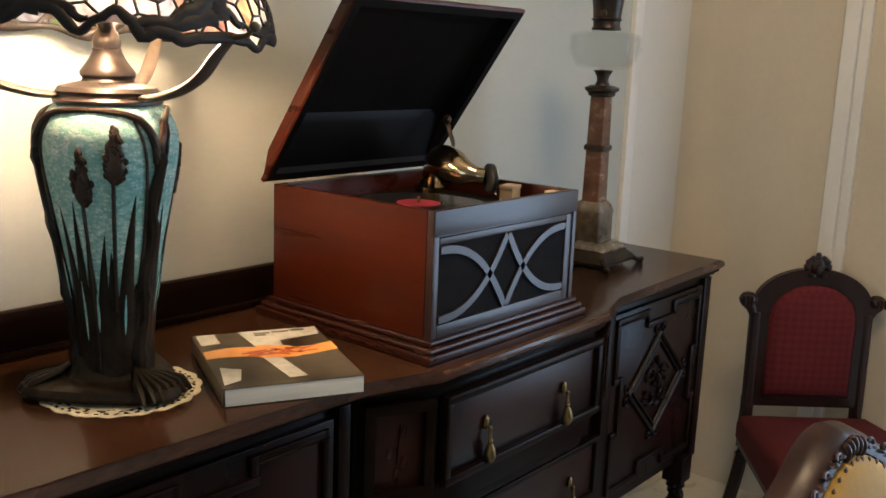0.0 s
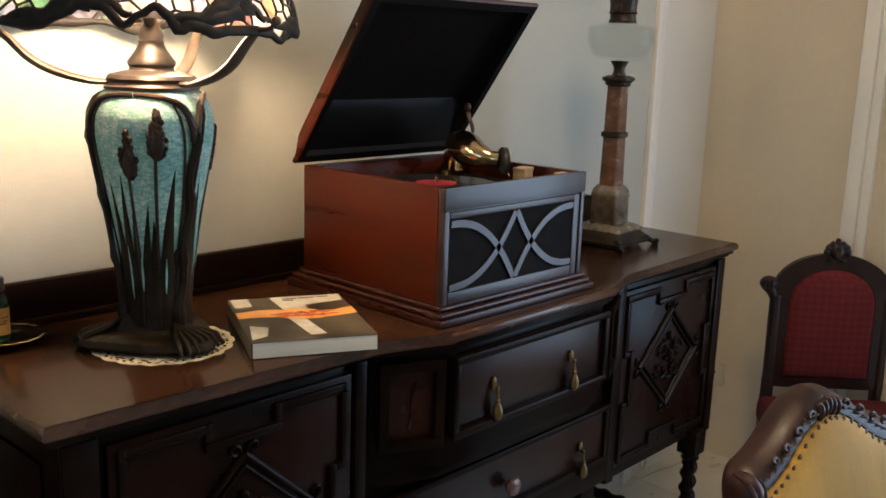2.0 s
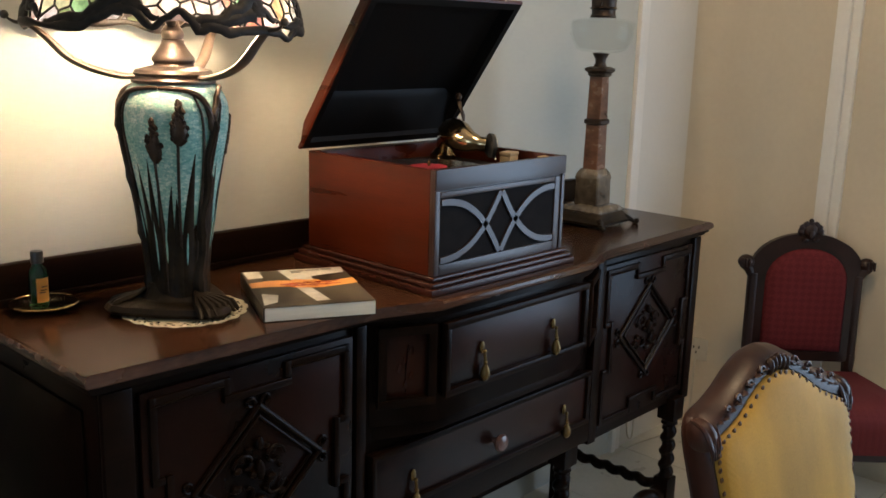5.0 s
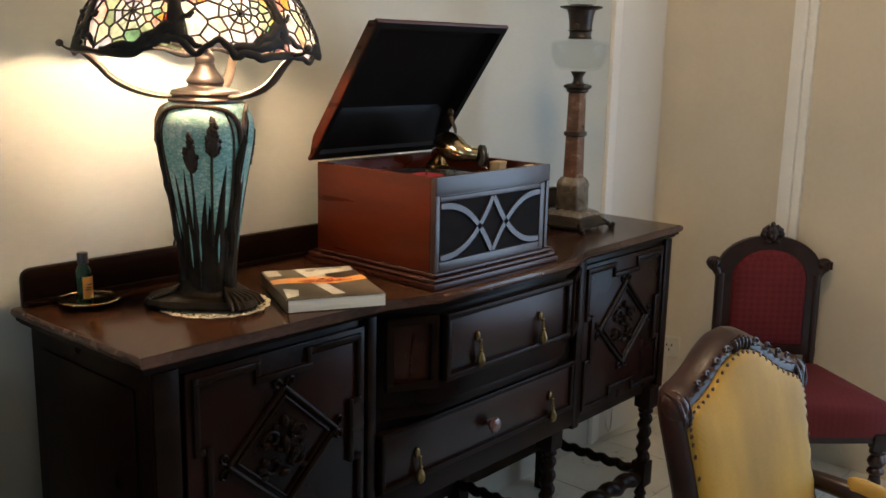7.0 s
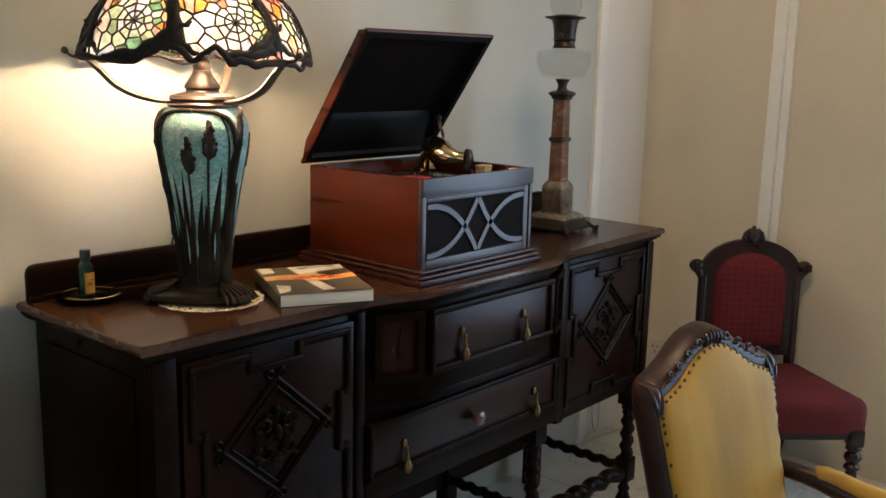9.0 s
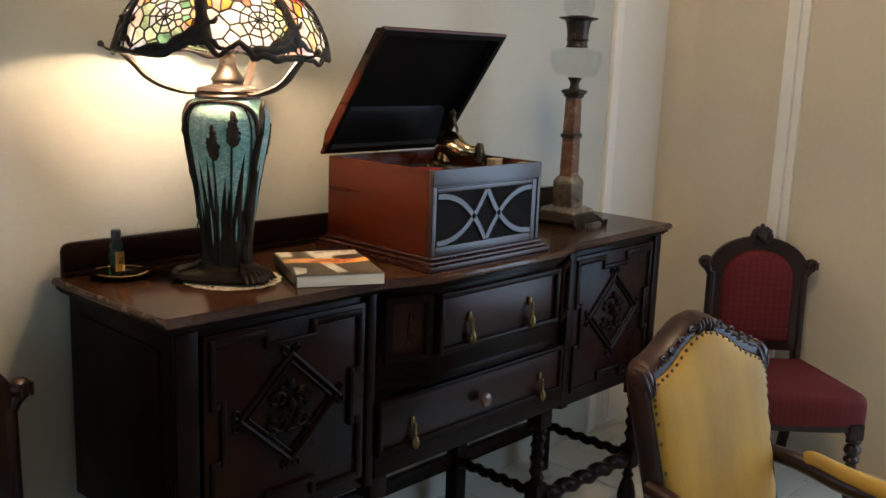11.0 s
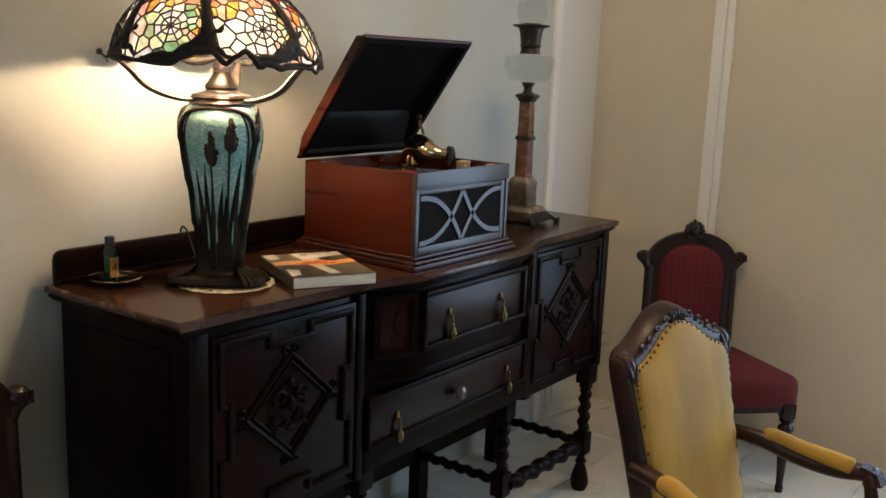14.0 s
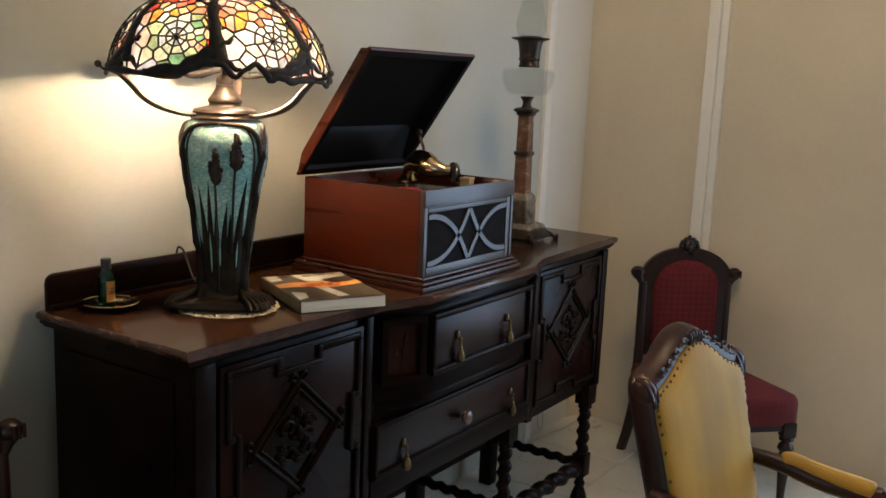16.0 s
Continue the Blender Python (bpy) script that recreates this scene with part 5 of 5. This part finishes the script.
bm = square_ring(bmesh.new(), [(0.070, TOP + 0.004), (0.080, TOP + 0.008), (0.080, TOP + 0.014), (0.074, TOP + 0.019), (0.072, TOP + 0.026), (0.066, TOP + 0.033), (0.064, TOP + 0.0365)], cut=0.12)
for k in range(4):
    a = radians(45 + 90 * k + 4)
    c, s = math.cos(a), math.sin(a)
    for j in range(7):
        t = j / 6
        ball(bm, (OX + (0.078 + 0.050 * t) * c, OY + (0.078 + 0.050 * t) * s, TOP + 0.006 + 0.016 * (1 - t) + 0.003 * math.sin(5 * t)), 0.012 - 0.005 * t, (1, 1, 0.9), 1)
    ball(bm, (OX + 0.130 * c, OY + 0.130 * s, TOP + 0.007), 0.0075, sub=2)
    for j in range(9):
        b = a + (j - 4) * 0.17
        rr = 0.066 / max(abs(math.cos(b - a - math.pi / 4)), abs(math.sin(b - a - math.pi / 4)), 0.72) * 0.72 + 0.006
        ball(bm, (OX + (rr + 0.010) * math.cos(b), OY + (rr + 0.010) * math.sin(b), TOP + 0.009 + 0.004 * (j % 2)), 0.0085, sub=1)
        ball(bm, (OX + (rr - 0.004) * math.cos(b), OY + (rr - 0.004) * math.sin(b), TOP + 0.023 + 0.004 * ((j + 1) % 2)), 0.0085, sub=1)
part("base", bm, BRONZE_D, oil, "ornate cast metal base")
part("plinth", square_ring(bmesh.new(), [(0.062, TOP + 0.0365), (0.063, TOP + 0.040), (0.059, TOP + 0.048), (0.046, TOP + 0.054), (0.040, TOP + 0.056)], cut=0.06), MARBLE_P, oil, "grey onyx plinth")
part("pedestal", square_ring(bmesh.new(), [(0.036, TOP + 0.053), (0.0365, TOP + 0.058), (0.0355, TOP + 0.118), (0.037, TOP + 0.125), (0.034, TOP + 0.138), (0.026, TOP + 0.150)], cut=0.1), MARBLE_P, oil, "onyx pedestal")
part("column", square_ring(bmesh.new(), [(0.0225, TOP + 0.150), (0.0190, TOP + 0.400)], cut=0.10), MARBLE, oil, "brown onyx octagonal column")
bm = square_ring(bmesh.new(), [(0.0225, 1.226), (0.0262, 1.229), (0.0262, 1.238), (0.0225, 1.241)], cut=0.18)
part("band", bm, BRONZE, oil)
bm = square_ring(bmesh.new(), [(0.022, 1.352), (0.026, 1.356), (0.026, 1.361), (0.033, 1.367), (0.033, 1.373), (0.022, 1.378)], cut=0.3)
lathe(bm, [(0.018, 1.378), (0.0135, 1.388), (0.0145, 1.398), (0.021, 1.409), (0.023, 1.412), (0.010, 1.414)], (OX, OY, 0), 24)
part("capital", bm, BRONZE, oil)
flute = lambda a, z: 1 + 0.012 * math.cos(12 * a)
bm = lathe(bmesh.new(), [(0.018, 1.4135), (0.050, 1.416), (0.064, 1.422), (0.072, 1.436), (0.082, 1.458), (0.0835, 1.466), (0.078, 1.470), (0.082, 1.476), (0.0815, 1.490), (0.074, 1.497), (0.034, 1.503), (0.034, 1.498), (0.070, 1.491), (0.0765, 1.486), (0.077, 1.464), (0.066, 1.436), (0.058, 1.426), (0.014, 1.419)], (OX, OY, 0), 72, flute)
part("font", bm, BLOWN, oil, "clear cut-glass oil font")
bm = lathe(bmesh.new(), [(0.033, 1.5035), (0.034, 1.508), (0.031, 1.512), (0.031, 1.524), (0.036, 1.527), (0.032, 1.531), (0.033, 1.548), (0.036, 1.570), (0.040, 1.584), (0.058, 1.590), (0.060, 1.593), (0.056, 1.595), (0.038, 1.594), (0.028, 1.600)], (OX, OY, 0), 40, lambda a, z: 1 + (0.03 * math.cos(24 * a) if z > 1.58 else 0))
tube(bm, [(OX - 0.03, OY - 0.01, 1.538), (OX - 0.048, OY - 0.018, 1.538)], 0.003, 8)
lathe(bm, [(0.003, -0.003), (0.009, -0.002), (0.009, 0.002), (0.003, 0.003)], (OX - 0.05, OY - 0.019, 1.538), 16, None, Matrix.Rotation(math.pi / 2, 4, "Y"))
part("burner", bm, BRONZE, oil, "dark brass burner with wick key")
bm = lathe(bmesh.new(), [(0.034, 1.5955), (0.040, 1.602), (0.049, 1.625), (0.046, 1.655), (0.036, 1.69), (0.029, 1.73), (0.027, 1.86), (0.0255, 1.86), (0.0275, 1.73), (0.0345, 1.688), (0.0445, 1.655), (0.0475, 1.625), (0.0385, 1.602), (0.0325, 1.597)], (OX, OY, 0), 48, close=False)
part("chimney", bm, BLOWN, oil, "clear glass chimney")


# ---- chairs ----
def arch(half, z0, z1, ztop, n=22):
    """Outline of an arched panel: straight sides from z0 to z1, an arch to ztop."""
    pts = [(-half, z0), (half, z0)]
    for k in range(n + 1):
        a = math.pi * k / n
        pts.append((half * math.cos(a), z1 + (ztop - z1) * math.sin(a) ** 0.9))
    return pts


def lean(u, w, z):
    """The raked back: u across, w outwards towards the sitter."""
    return Vector((u, 0.02 + 0.10 * max(0.0, z - 0.36) * 0.35 - w, z))


def red_chair(at, turn):
    ch = thing("side_chair", (0, 0, 0), "carved dark wood side chair with red diamond-patterned upholstery", "chair", "red side chairs")
    # back frame as an arched ring
    out, inn = arch(0.172, 0.425, 0.715, 0.852), arch(0.124, 0.458, 0.690, 0.804)
    bm = bmesh.new()
    front = [[bm.verts.new(lean(u, w, z)) for u, z in o] for o, w in ((out, 0.0), (out, 0.022), (inn, 0.026), (inn, 0.0))]
    n = len(out)
    for a, b in zip(front, front[1:] + front[:1]):
        for i in range(n):
            j = (i + 1) % n
            bm.faces.new((a[i], a[j], b[j], b[i]))
    part("back_frame", bm, RED_WOOD, ch, "arched dark wood back frame", 35)
    for s in (-1, 1):
        bm = bmesh.new()
        tube(bm, [lean(s * 0.158, 0.012, 0.45), lean(s * 0.158, 0.012, 0.715)], 0.017, 10)
        ball(bm, lean(s * 0.182, 0.012, 0.752), 0.025, (1.05, 1.0, 0.95))
        tube(bm, [lean(s * 0.160, 0.012, 0.700), lean(s * 0.172, 0.012, 0.728), lean(s * 0.186, 0.014, 0.745)], [0.012, 0.016, 0.019], 10)
        for k in range(3):
            tube(bm, [lean(s * (0.178 + 0.010 * k), 0.035, 0.738), lean(s * (0.178 + 0.010 * k), 0.035, 0.766)], 0.004, 6)
        part("ear", bm, RED_WOOD, ch, "carved scroll ear")
    bm = bmesh.new()
    ball(bm, lean(0, 0.020, 0.862), 0.026, (0.95, 0.7, 1.1))
    for k in range(7):
        a = math.pi * k / 6
        ball(bm, lean(0.030 * math.cos(a), 0.024, 0.858 + 0.026 * math.sin(a)), 0.011, (1, 0.8, 1.2), 1)
    ball(bm, lean(0, 0.034, 0.850), 0.012, (0.9, 0.7, 1.3))
    ball(bm, lean(0, 0.022, 0.894), 0.008)
    for s in (-1, 1):
        ball(bm, lean(s * 0.016, 0.032, 0.833), 0.009, (1.2, 0.7, 0.8), 1)
    tagged(part("crest", bm, RED_WOOD, ch, "carved crest ornament"), kind="stuff")
    # padded panel, domed towards the sitter
    o = arch(0.125, 0.458, 0.690, 0.805)
    bm = bmesh.new()
    c = (0, 0.63)
    rings = []
    for f, w in ((1.0, 0.012), (0.99, 0.024), (0.93, 0.032), (0.75, 0.038), (0.4, 0.042)):
        rings.append([bm.verts.new(lean(u * f, w, c[1] + (z - c[1]) * f)) for u, z in o])
    for a, b in zip(rings, rings[1:]):
        for i in range(len(o)):
            j = (i + 1) % len(o)
            bm.faces.new((a[i], a[j], b[j], b[i]))
    bm.faces.new(rings[-1])
    bm.faces.new(rings[0][::-1])
    part("back_pad", bm, RED_CLOTH, ch, "red patterned back pad", 70)
    # seat
    shape = [(-0.185, 0.0), (0.185, 0.0)] + [(0.185 + 0.045 * k / 6, -0.485 * k / 6) for k in range(1, 7)] + [(0.205 - 0.41 * k / 6, -0.506 - 0.015 * math.sin(math.pi * k / 6)) for k in range(7)] + [(-0.230 + 0.045 * k / 6, -0.485 + 0.485 * k / 6) for k in range(0, 6)]
    bm = bmesh.new()
    rings = []
    for f, z in ((1.0, 0.325), (1.0, 0.355), (1.0, 0.385), (0.985, 0.405), (0.94, 0.418), (0.80, 0.430), (0.5, 0.438)):
        rings.append([bm.verts.new((u * f, -0.27 + (v + 0.27) * f, z - (0.020 + 0.062 * v) * (1 if z > 0.36 else 0))) for u, v in shape])
    for a, b in zip(rings, rings[1:]):
        for i in range(len(shape)):
            j = (i + 1) % len(shape)
            bm.faces.new((a[i], a[j], b[j], b[i]))
    bm.faces.new(rings[-1])
    bm.faces.new(rings[0][::-1])
    part("seat", bm, RED_SEAT, ch, "sprung red patterned seat", 60)
    bm = bmesh.new()
    slab(bm, [(u * 0.985, -0.27 + (v + 0.27) * 0.985) for u, v in shape], 0.024, lambda u, v, w: Vector((u, v, 0.304 + w)), 0.004)
    part("seat_rail", bm, RED_WOOD, ch)
    for s in (-1, 1):
        bm = bmesh.new()
        x, y = s * 0.200, -0.490
        box(bm, x - 0.022, x + 0.022, y - 0.022, y + 0.022, 0.280, 0.335, 0.004)
        lathe(bm, [(0.018, 0.283), (0.024, 0.275), (0.024, 0.268), (0.014, 0.261), (0.024, 0.250), (0.027, 0.238), (0.021, 0.226), (0.014, 0.220), (0.023, 0.213), (0.025, 0.204), (0.015, 0.194), (0.019, 0.165), (0.014, 0.090), (0.011, 0.030), (0.014, 0.020), (0.012, 0.0)], (x, y, 0), 24)
        part("front_leg", bm, RED_WOOD, ch, "turned front leg")
        bm = bmesh.new()
        tube(bm, curve_points([lean(s * 0.158, 0.010, 0.45), (s * 0.158, 0.012, 0.36), (s * 0.160, 0.012, 0.24), (s * 0.166, 0.05, 0.10), (s * 0.170, 0.095, 0.0)], 5), 0.019, 8)
        part("back_leg", bm, RED_WOOD, ch, "raked back leg")
    ch.matrix_world = pose(*at, 0, 0, turn) @ Matrix.Diagonal((1.07, 1.0, 1.0, 1.0))
    return ch


# facing direction of the chair by the corner: about (-0.75, -0.66)
red_chair((2.430, -0.048, 0.0), -48.7)
second = red_chair((-0.315, 0.345, 0.0), 3.0)
second["label"] = "red upholstered carved side chair standing beside the sideboard"


def armchair(at, turn):
    """Low armchair: a shaped padded back with nails in a carved frame, padded open arms."""
    ch = thing("armchair", (0, 0, 0), "carved dark wood armchair with yellow velvet and brass nails", "armchair")

    def rake(u, w, z):
        return Vector((u, -0.035 + 0.26 * max(0, z - 0.30) - w, z))

    def back(f=1.0, drop=0.0):
        """Half outline from the seat to the crest, mirrored."""
        half = [(0.200, 0.36), (0.203, 0.48), (0.209, 0.62), (0.216, 0.73), (0.219, 0.785), (0.215, 0.818), (0.199, 0.838), (0.165, 0.850), (0.126, 0.868), (0.085, 0.893), (0.040, 0.913), (0.0, 0.920)]
        fine = [(p.x, p.y) for p in curve_points([(a, b, 0) for a, b in half], 4)]
        right = [(a * (1 - f / 0.212), b - (f * 0.95 + drop) * max(0.0, min(1.0, (b - 0.70) / 0.12))) for a, b in fine]
        return right + [(-a, b) for a, b in right[::-1][1:]]

    o, i2 = back(0.0), back(0.015, 0.016)
    bm = bmesh.new()
    n = len(o)
    rows = [[bm.verts.new(rake(u, w, z)) for u, z in q] for q, w in ((back(0.006), -0.026), (back(-0.003), -0.010), (o, 0.010), (back(0.003, 0.002), 0.022), (back(0.007, 0.003), 0.031), (back(0.010, 0.006), 0.035), (i2, 0.033), (i2, -0.026))]
    for a, b in zip(rows, rows[1:] + rows[:1]):
        for k in range(n - 1):
            bm.faces.new((a[k], a[k + 1], b[k + 1], b[k]))
    part("back_frame", bm, CHAIR_WOOD, ch, "carved glossy walnut back frame", 60)
    # acanthus carving over the rolled crest: curling lobes that rise from the shoulders to the middle
    wild = random.Random(21)
    span = [p for p in back(0.006, 0.002) if p[1] > 0.835]
    for k, (u, z) in enumerate(span):
        if k % 2 or abs(u) < 0.02:
            continue
        sg = 1 if u > 0 else -1
        big = 1.0 - 0.45 * min(1.0, abs(u) / 0.2)
        L = 0.024 * big * wild.uniform(0.9, 1.15)
        pts = curve_points([rake(u + sg * 0.022, 0.000, z - 0.007), rake(u + sg * 0.010, 0.014, z - 0.003), rake(u - sg * 0.004, 0.025, z - 0.004), rake(u - sg * 0.006 + sg * L * 0.3, 0.036, z - 0.40 * L), rake(u + sg * L * 0.5, 0.034, z - 0.52 * L)], 4)
        m = len(pts)
        part("carved_leaf", tube(bmesh.new(), pts, [0.0098 * big * math.sin(math.pi * (0.06 + 0.88 * i / m)) for i in range(m)], 8, 0.38), CHAIR_WOOD, ch)
    for sg in (-1, 1):
        for u0, z0, r0 in ((0.048, 0.894, 0.010), (0.088, 0.878, 0.009), (0.124, 0.861, 0.008), (0.156, 0.849, 0.007)):
            part("carved_scroll", tube(bmesh.new(), [rake(sg * (u0 + r0 * (1 - k / 16) * math.cos(k * 0.55)), 0.037, z0 + r0 * (1 - k / 16) * math.sin(k * 0.55)) for k in range(15)], [0.0040 - 0.00018 * k for k in range(15)], 7), CHAIR_WOOD, ch)
        bm = ball(bmesh.new(), rake(sg * 0.205, 0.010, 0.806), 0.027, (0.75, 1.25, 1.2))
        for k in range(4):
            tube(bm, curve_points([rake(sg * (0.217 - 0.010 * k), 0.004, 0.834 - 0.002 * k), rake(sg * (0.217 - 0.009 * k), 0.030, 0.826), rake(sg * (0.214 - 0.007 * k), 0.038, 0.800), rake(sg * (0.211 - 0.005 * k), 0.036, 0.776)], 4), [0.0018 + 0.0032 * math.sin(math.pi * (i + 1) / 14) for i in range(13)], 7)
        part("carved_shoulder", bm, CHAIR_WOOD, ch, "glossy carved shoulder")
    bm = bmesh.new()
    for k in range(5):
        ball(bm, rake(0.012 * (k - 2), 0.034, 0.902 - 0.003 * abs(k - 2)), 0.011, (0.6, 1.0, 1.5), 2)
    part("carved_shell", bm, CHAIR_WOOD, ch, "carved shell at the crest")
    # pad
    bm = bmesh.new()
    cz = 0.62
    rings = []
    q0 = back(0.0155, 0.0165)
    for f, w in ((1.0, 0.018), (0.990, 0.036), (0.962, 0.042), (0.915, 0.046), (0.80, 0.050), (0.55, 0.053), (0.25, 0.054)):
        # small folds between the nails, long soft creases in the middle
        fold = 0.0026 * math.exp(-((f - 0.962) / 0.012) ** 2)
        rings.append([bm.verts.new(rake(u * f, w + fold * (1 if k % 2 else -1) - 0.010 * (1 - f) * math.exp(-((u * f - 0.03) / 0.022) ** 2) * (z < 0.7), cz + (z - cz) * f)) for k, (u, z) in enumerate(q0)])
    for a, b in zip(rings, rings[1:]):
        for k in range(n - 1):
            bm.faces.new((a[k], a[k + 1], b[k + 1], b[k]))
        bm.faces.new((a[n - 1], a[0], b[0], b[n - 1]))
    bm.faces.new(rings[-1])
    part("back_pad", bm, YELLOW, ch, "yellow velvet back pad", 70)
    # nails along the pad's edge with little puckers
    q = back(0.0195, 0.0180)
    nail = finish("nail", ball(bmesh.new(), (0, 0, 0), 0.0056, (1, 0.4, 1), 1), NAIL)
    for u, z in q[::2]:
        ob = new("nail", nail)
        ob.parent = ch
        ob.location = rake(u, 0.0395, z)
    # arms
    for s in (-1, 1):
        bm = bmesh.new()
        a0 = rake(s * 0.206, 0.0, 0.580)
        pts = curve_points([a0, (s * 0.222, -0.06, 0.576), (s * 0.250, -0.15, 0.553), (s * 0.286, -0.225, 0.540), (s * 0.300, -0.275, 0.545), (s * 0.303, -0.300, 0.540), (s * 0.300, -0.308, 0.520)], 5)
        m = len(pts)
        tube(bm, pts, [0.017 + 0.006 * math.sin(math.pi * min(1, 0.1 + k / m)) + (0.006 if k > m - 8 else 0) for k in range(m)], 12)
        for k in range(4):
            tube(bm, [(s * (0.285 + 0.010 * k), -0.280, 0.563), (s * (0.286 + 0.010 * k), -0.318, 0.555), (s * (0.286 + 0.010 * k), -0.330, 0.528)], 0.005, 6)
        arm = part("arm", bm, CHAIR_WOOD, ch, "scrolled walnut arm")
        bm = tube(bmesh.new(), curve_points([(s * 0.228, -0.060, 0.580), (s * 0.236, -0.082, 0.586), (s * 0.256, -0.150, 0.572), (s * 0.287, -0.235, 0.558), (s * 0.295, -0.262, 0.552)], 6), [0.009, 0.016, 0.021] + [0.025] * 19 + [0.022, 0.017, 0.009], 14, 0.85)
        part("arm_pad", bm, YELLOW, arm, "yellow velvet arm pad", 60)
        bm = bmesh.new()
        tube(bm, curve_points([(s * 0.300, -0.300, 0.530), (s * 0.294, -0.312, 0.47), (s * 0.270, -0.310, 0.41), (s * 0.258, -0.30, 0.34)], 6), [0.016] * 10 + [0.020] * 9, 10)
        part("arm_support", bm, CHAIR_WOOD, arm)
        bm = bmesh.new()
        tube(bm, curve_points([(s * 0.255, -0.475, 0.36), (s * 0.268, -0.500, 0.27), (s * 0.262, -0.495, 0.12), (s * 0.262, -0.505, 0.0)], 6), [0.030 - 0.0008 * k for k in range(19)], 12)
        part("front_leg", bm, CHAIR_WOOD, ch)
        bm = bmesh.new()
        tube(bm, curve_points([rake(s * 0.205, -0.004, 0.38), (s * 0.205, -0.020, 0.24), (s * 0.205, 0.03, 0.10), (s * 0.208, 0.075, 0.0)], 6), 0.021, 10)
        part("back_leg", bm, CHAIR_WOOD, ch)
    shape = [(-0.215, -0.06), (0.215, -0.06), (0.275, -0.48), (0.14, -0.515), (-0.14, -0.515), (-0.275, -0.48)]
    bm = slab(bmesh.new(), shape, 0.075, lambda u, v, w: Vector((u, v, 0.285 + w)), 0.008)
    part("seat_rail", bm, CHAIR_WOOD, ch)
    bm = slab(bmesh.new(), [(u * 0.93, -0.28 + (v + 0.28) * 0.93) for u, v in shape], 0.075, lambda u, v, w: Vector((u, v, 0.36 + w * (1 - 1.2 * ((u / 0.5) ** 2)))), 0.028, 4)
    part("seat", bm, YELLOW, ch, "yellow velvet seat", 60)
    ch.matrix_world = pose(*at, 0, 0, turn) @ Matrix.Diagonal((0.965, 1.0, 1.0, 1.0))
    return ch


armchair((0.976, -0.668, 0.0), -10.0)

# ---- sockets and cable ----
SM = Matrix.Translation((XE - 0.003, 0.425, 0.302)) @ Matrix.Rotation(radians(14), 4, "Z")
so = thing("wall_socket", (XE, 0.425, 0.302), "off-white single wall socket plate on cream wall", "socket")
part("plate", box(bmesh.new(), -0.012, 0.004, -0.042, 0.042, -0.042, 0.042, 0.003, SM), PLASTIC, so)
for a, b in ((-0.010, 0.008), (0.010, 0.008), (0, -0.012)):
    part("slot", box(bmesh.new(), -0.0132, -0.0115, a - 0.0025, a + 0.0025, b - 0.005, b + 0.005, 0, SM), BLACK, so)
cable = thing("power_cable", (2.24, 0.45, 0.0), "thin white power cable hanging to the floor along the wall", "cable")
part("cord", tube(bmesh.new(), curve_points([(2.215, 0.470, 0.45), (2.225, 0.466, 0.20), (2.235, 0.462, 0.07), (2.255, 0.458, 0.035), (2.275, 0.462, 0.07), (2.283, 0.468, 0.20), (2.285, 0.472, 0.46)], 8), 0.003, 6), PLASTIC, cable)
part("floor_cord", tube(bmesh.new(), curve_points([(2.02, 0.42, 0.004), (2.15, 0.455, 0.004), (2.30, 0.455, 0.004), (2.45, 0.432, 0.004), (2.60, 0.44, 0.004), (2.625, 0.43, 0.05), (2.628, 0.425, 0.26)], 8), 0.0032, 6), PLASTIC, cable)
lc = thing("lamp_cord", (0.35, 0.34, TOP), "thin dark flex of the table lamp on the sideboard", "cable")
part("flex", tube(bmesh.new(), curve_points([(0.335, 0.285, TOP + 0.006), (0.350, 0.335, TOP + 0.004), (0.358, 0.395, TOP + 0.022), (0.364, 0.425, TOP + 0.060), (0.367, 0.446, TOP + 0.084), (0.367, 0.466, TOP + 0.066), (0.367, 0.474, TOP - 0.1)], 8), 0.0024, 6), BLACK, lc)

# ---- floor tiles ----
TS = 0.42
tile_me = finish("tile", box(bmesh.new(), -TS / 2 + 0.0015, TS / 2 - 0.0015, -TS / 2 + 0.0015, TS / 2 - 0.0015, -0.010, 0.0, 0.0015, seg=1), TILE)
nx, ny = int((XE - XW) / TS) + 1, int((YN - YS) / TS) + 1
for i in range(nx):
    for j in range(ny):
        ob = new("tile", tile_me)
        ob.parent = floor
        ob.location = (XE - TS * (i + 0.5) + 0.02, YN - TS * (j + 0.5) + 0.02, 0)
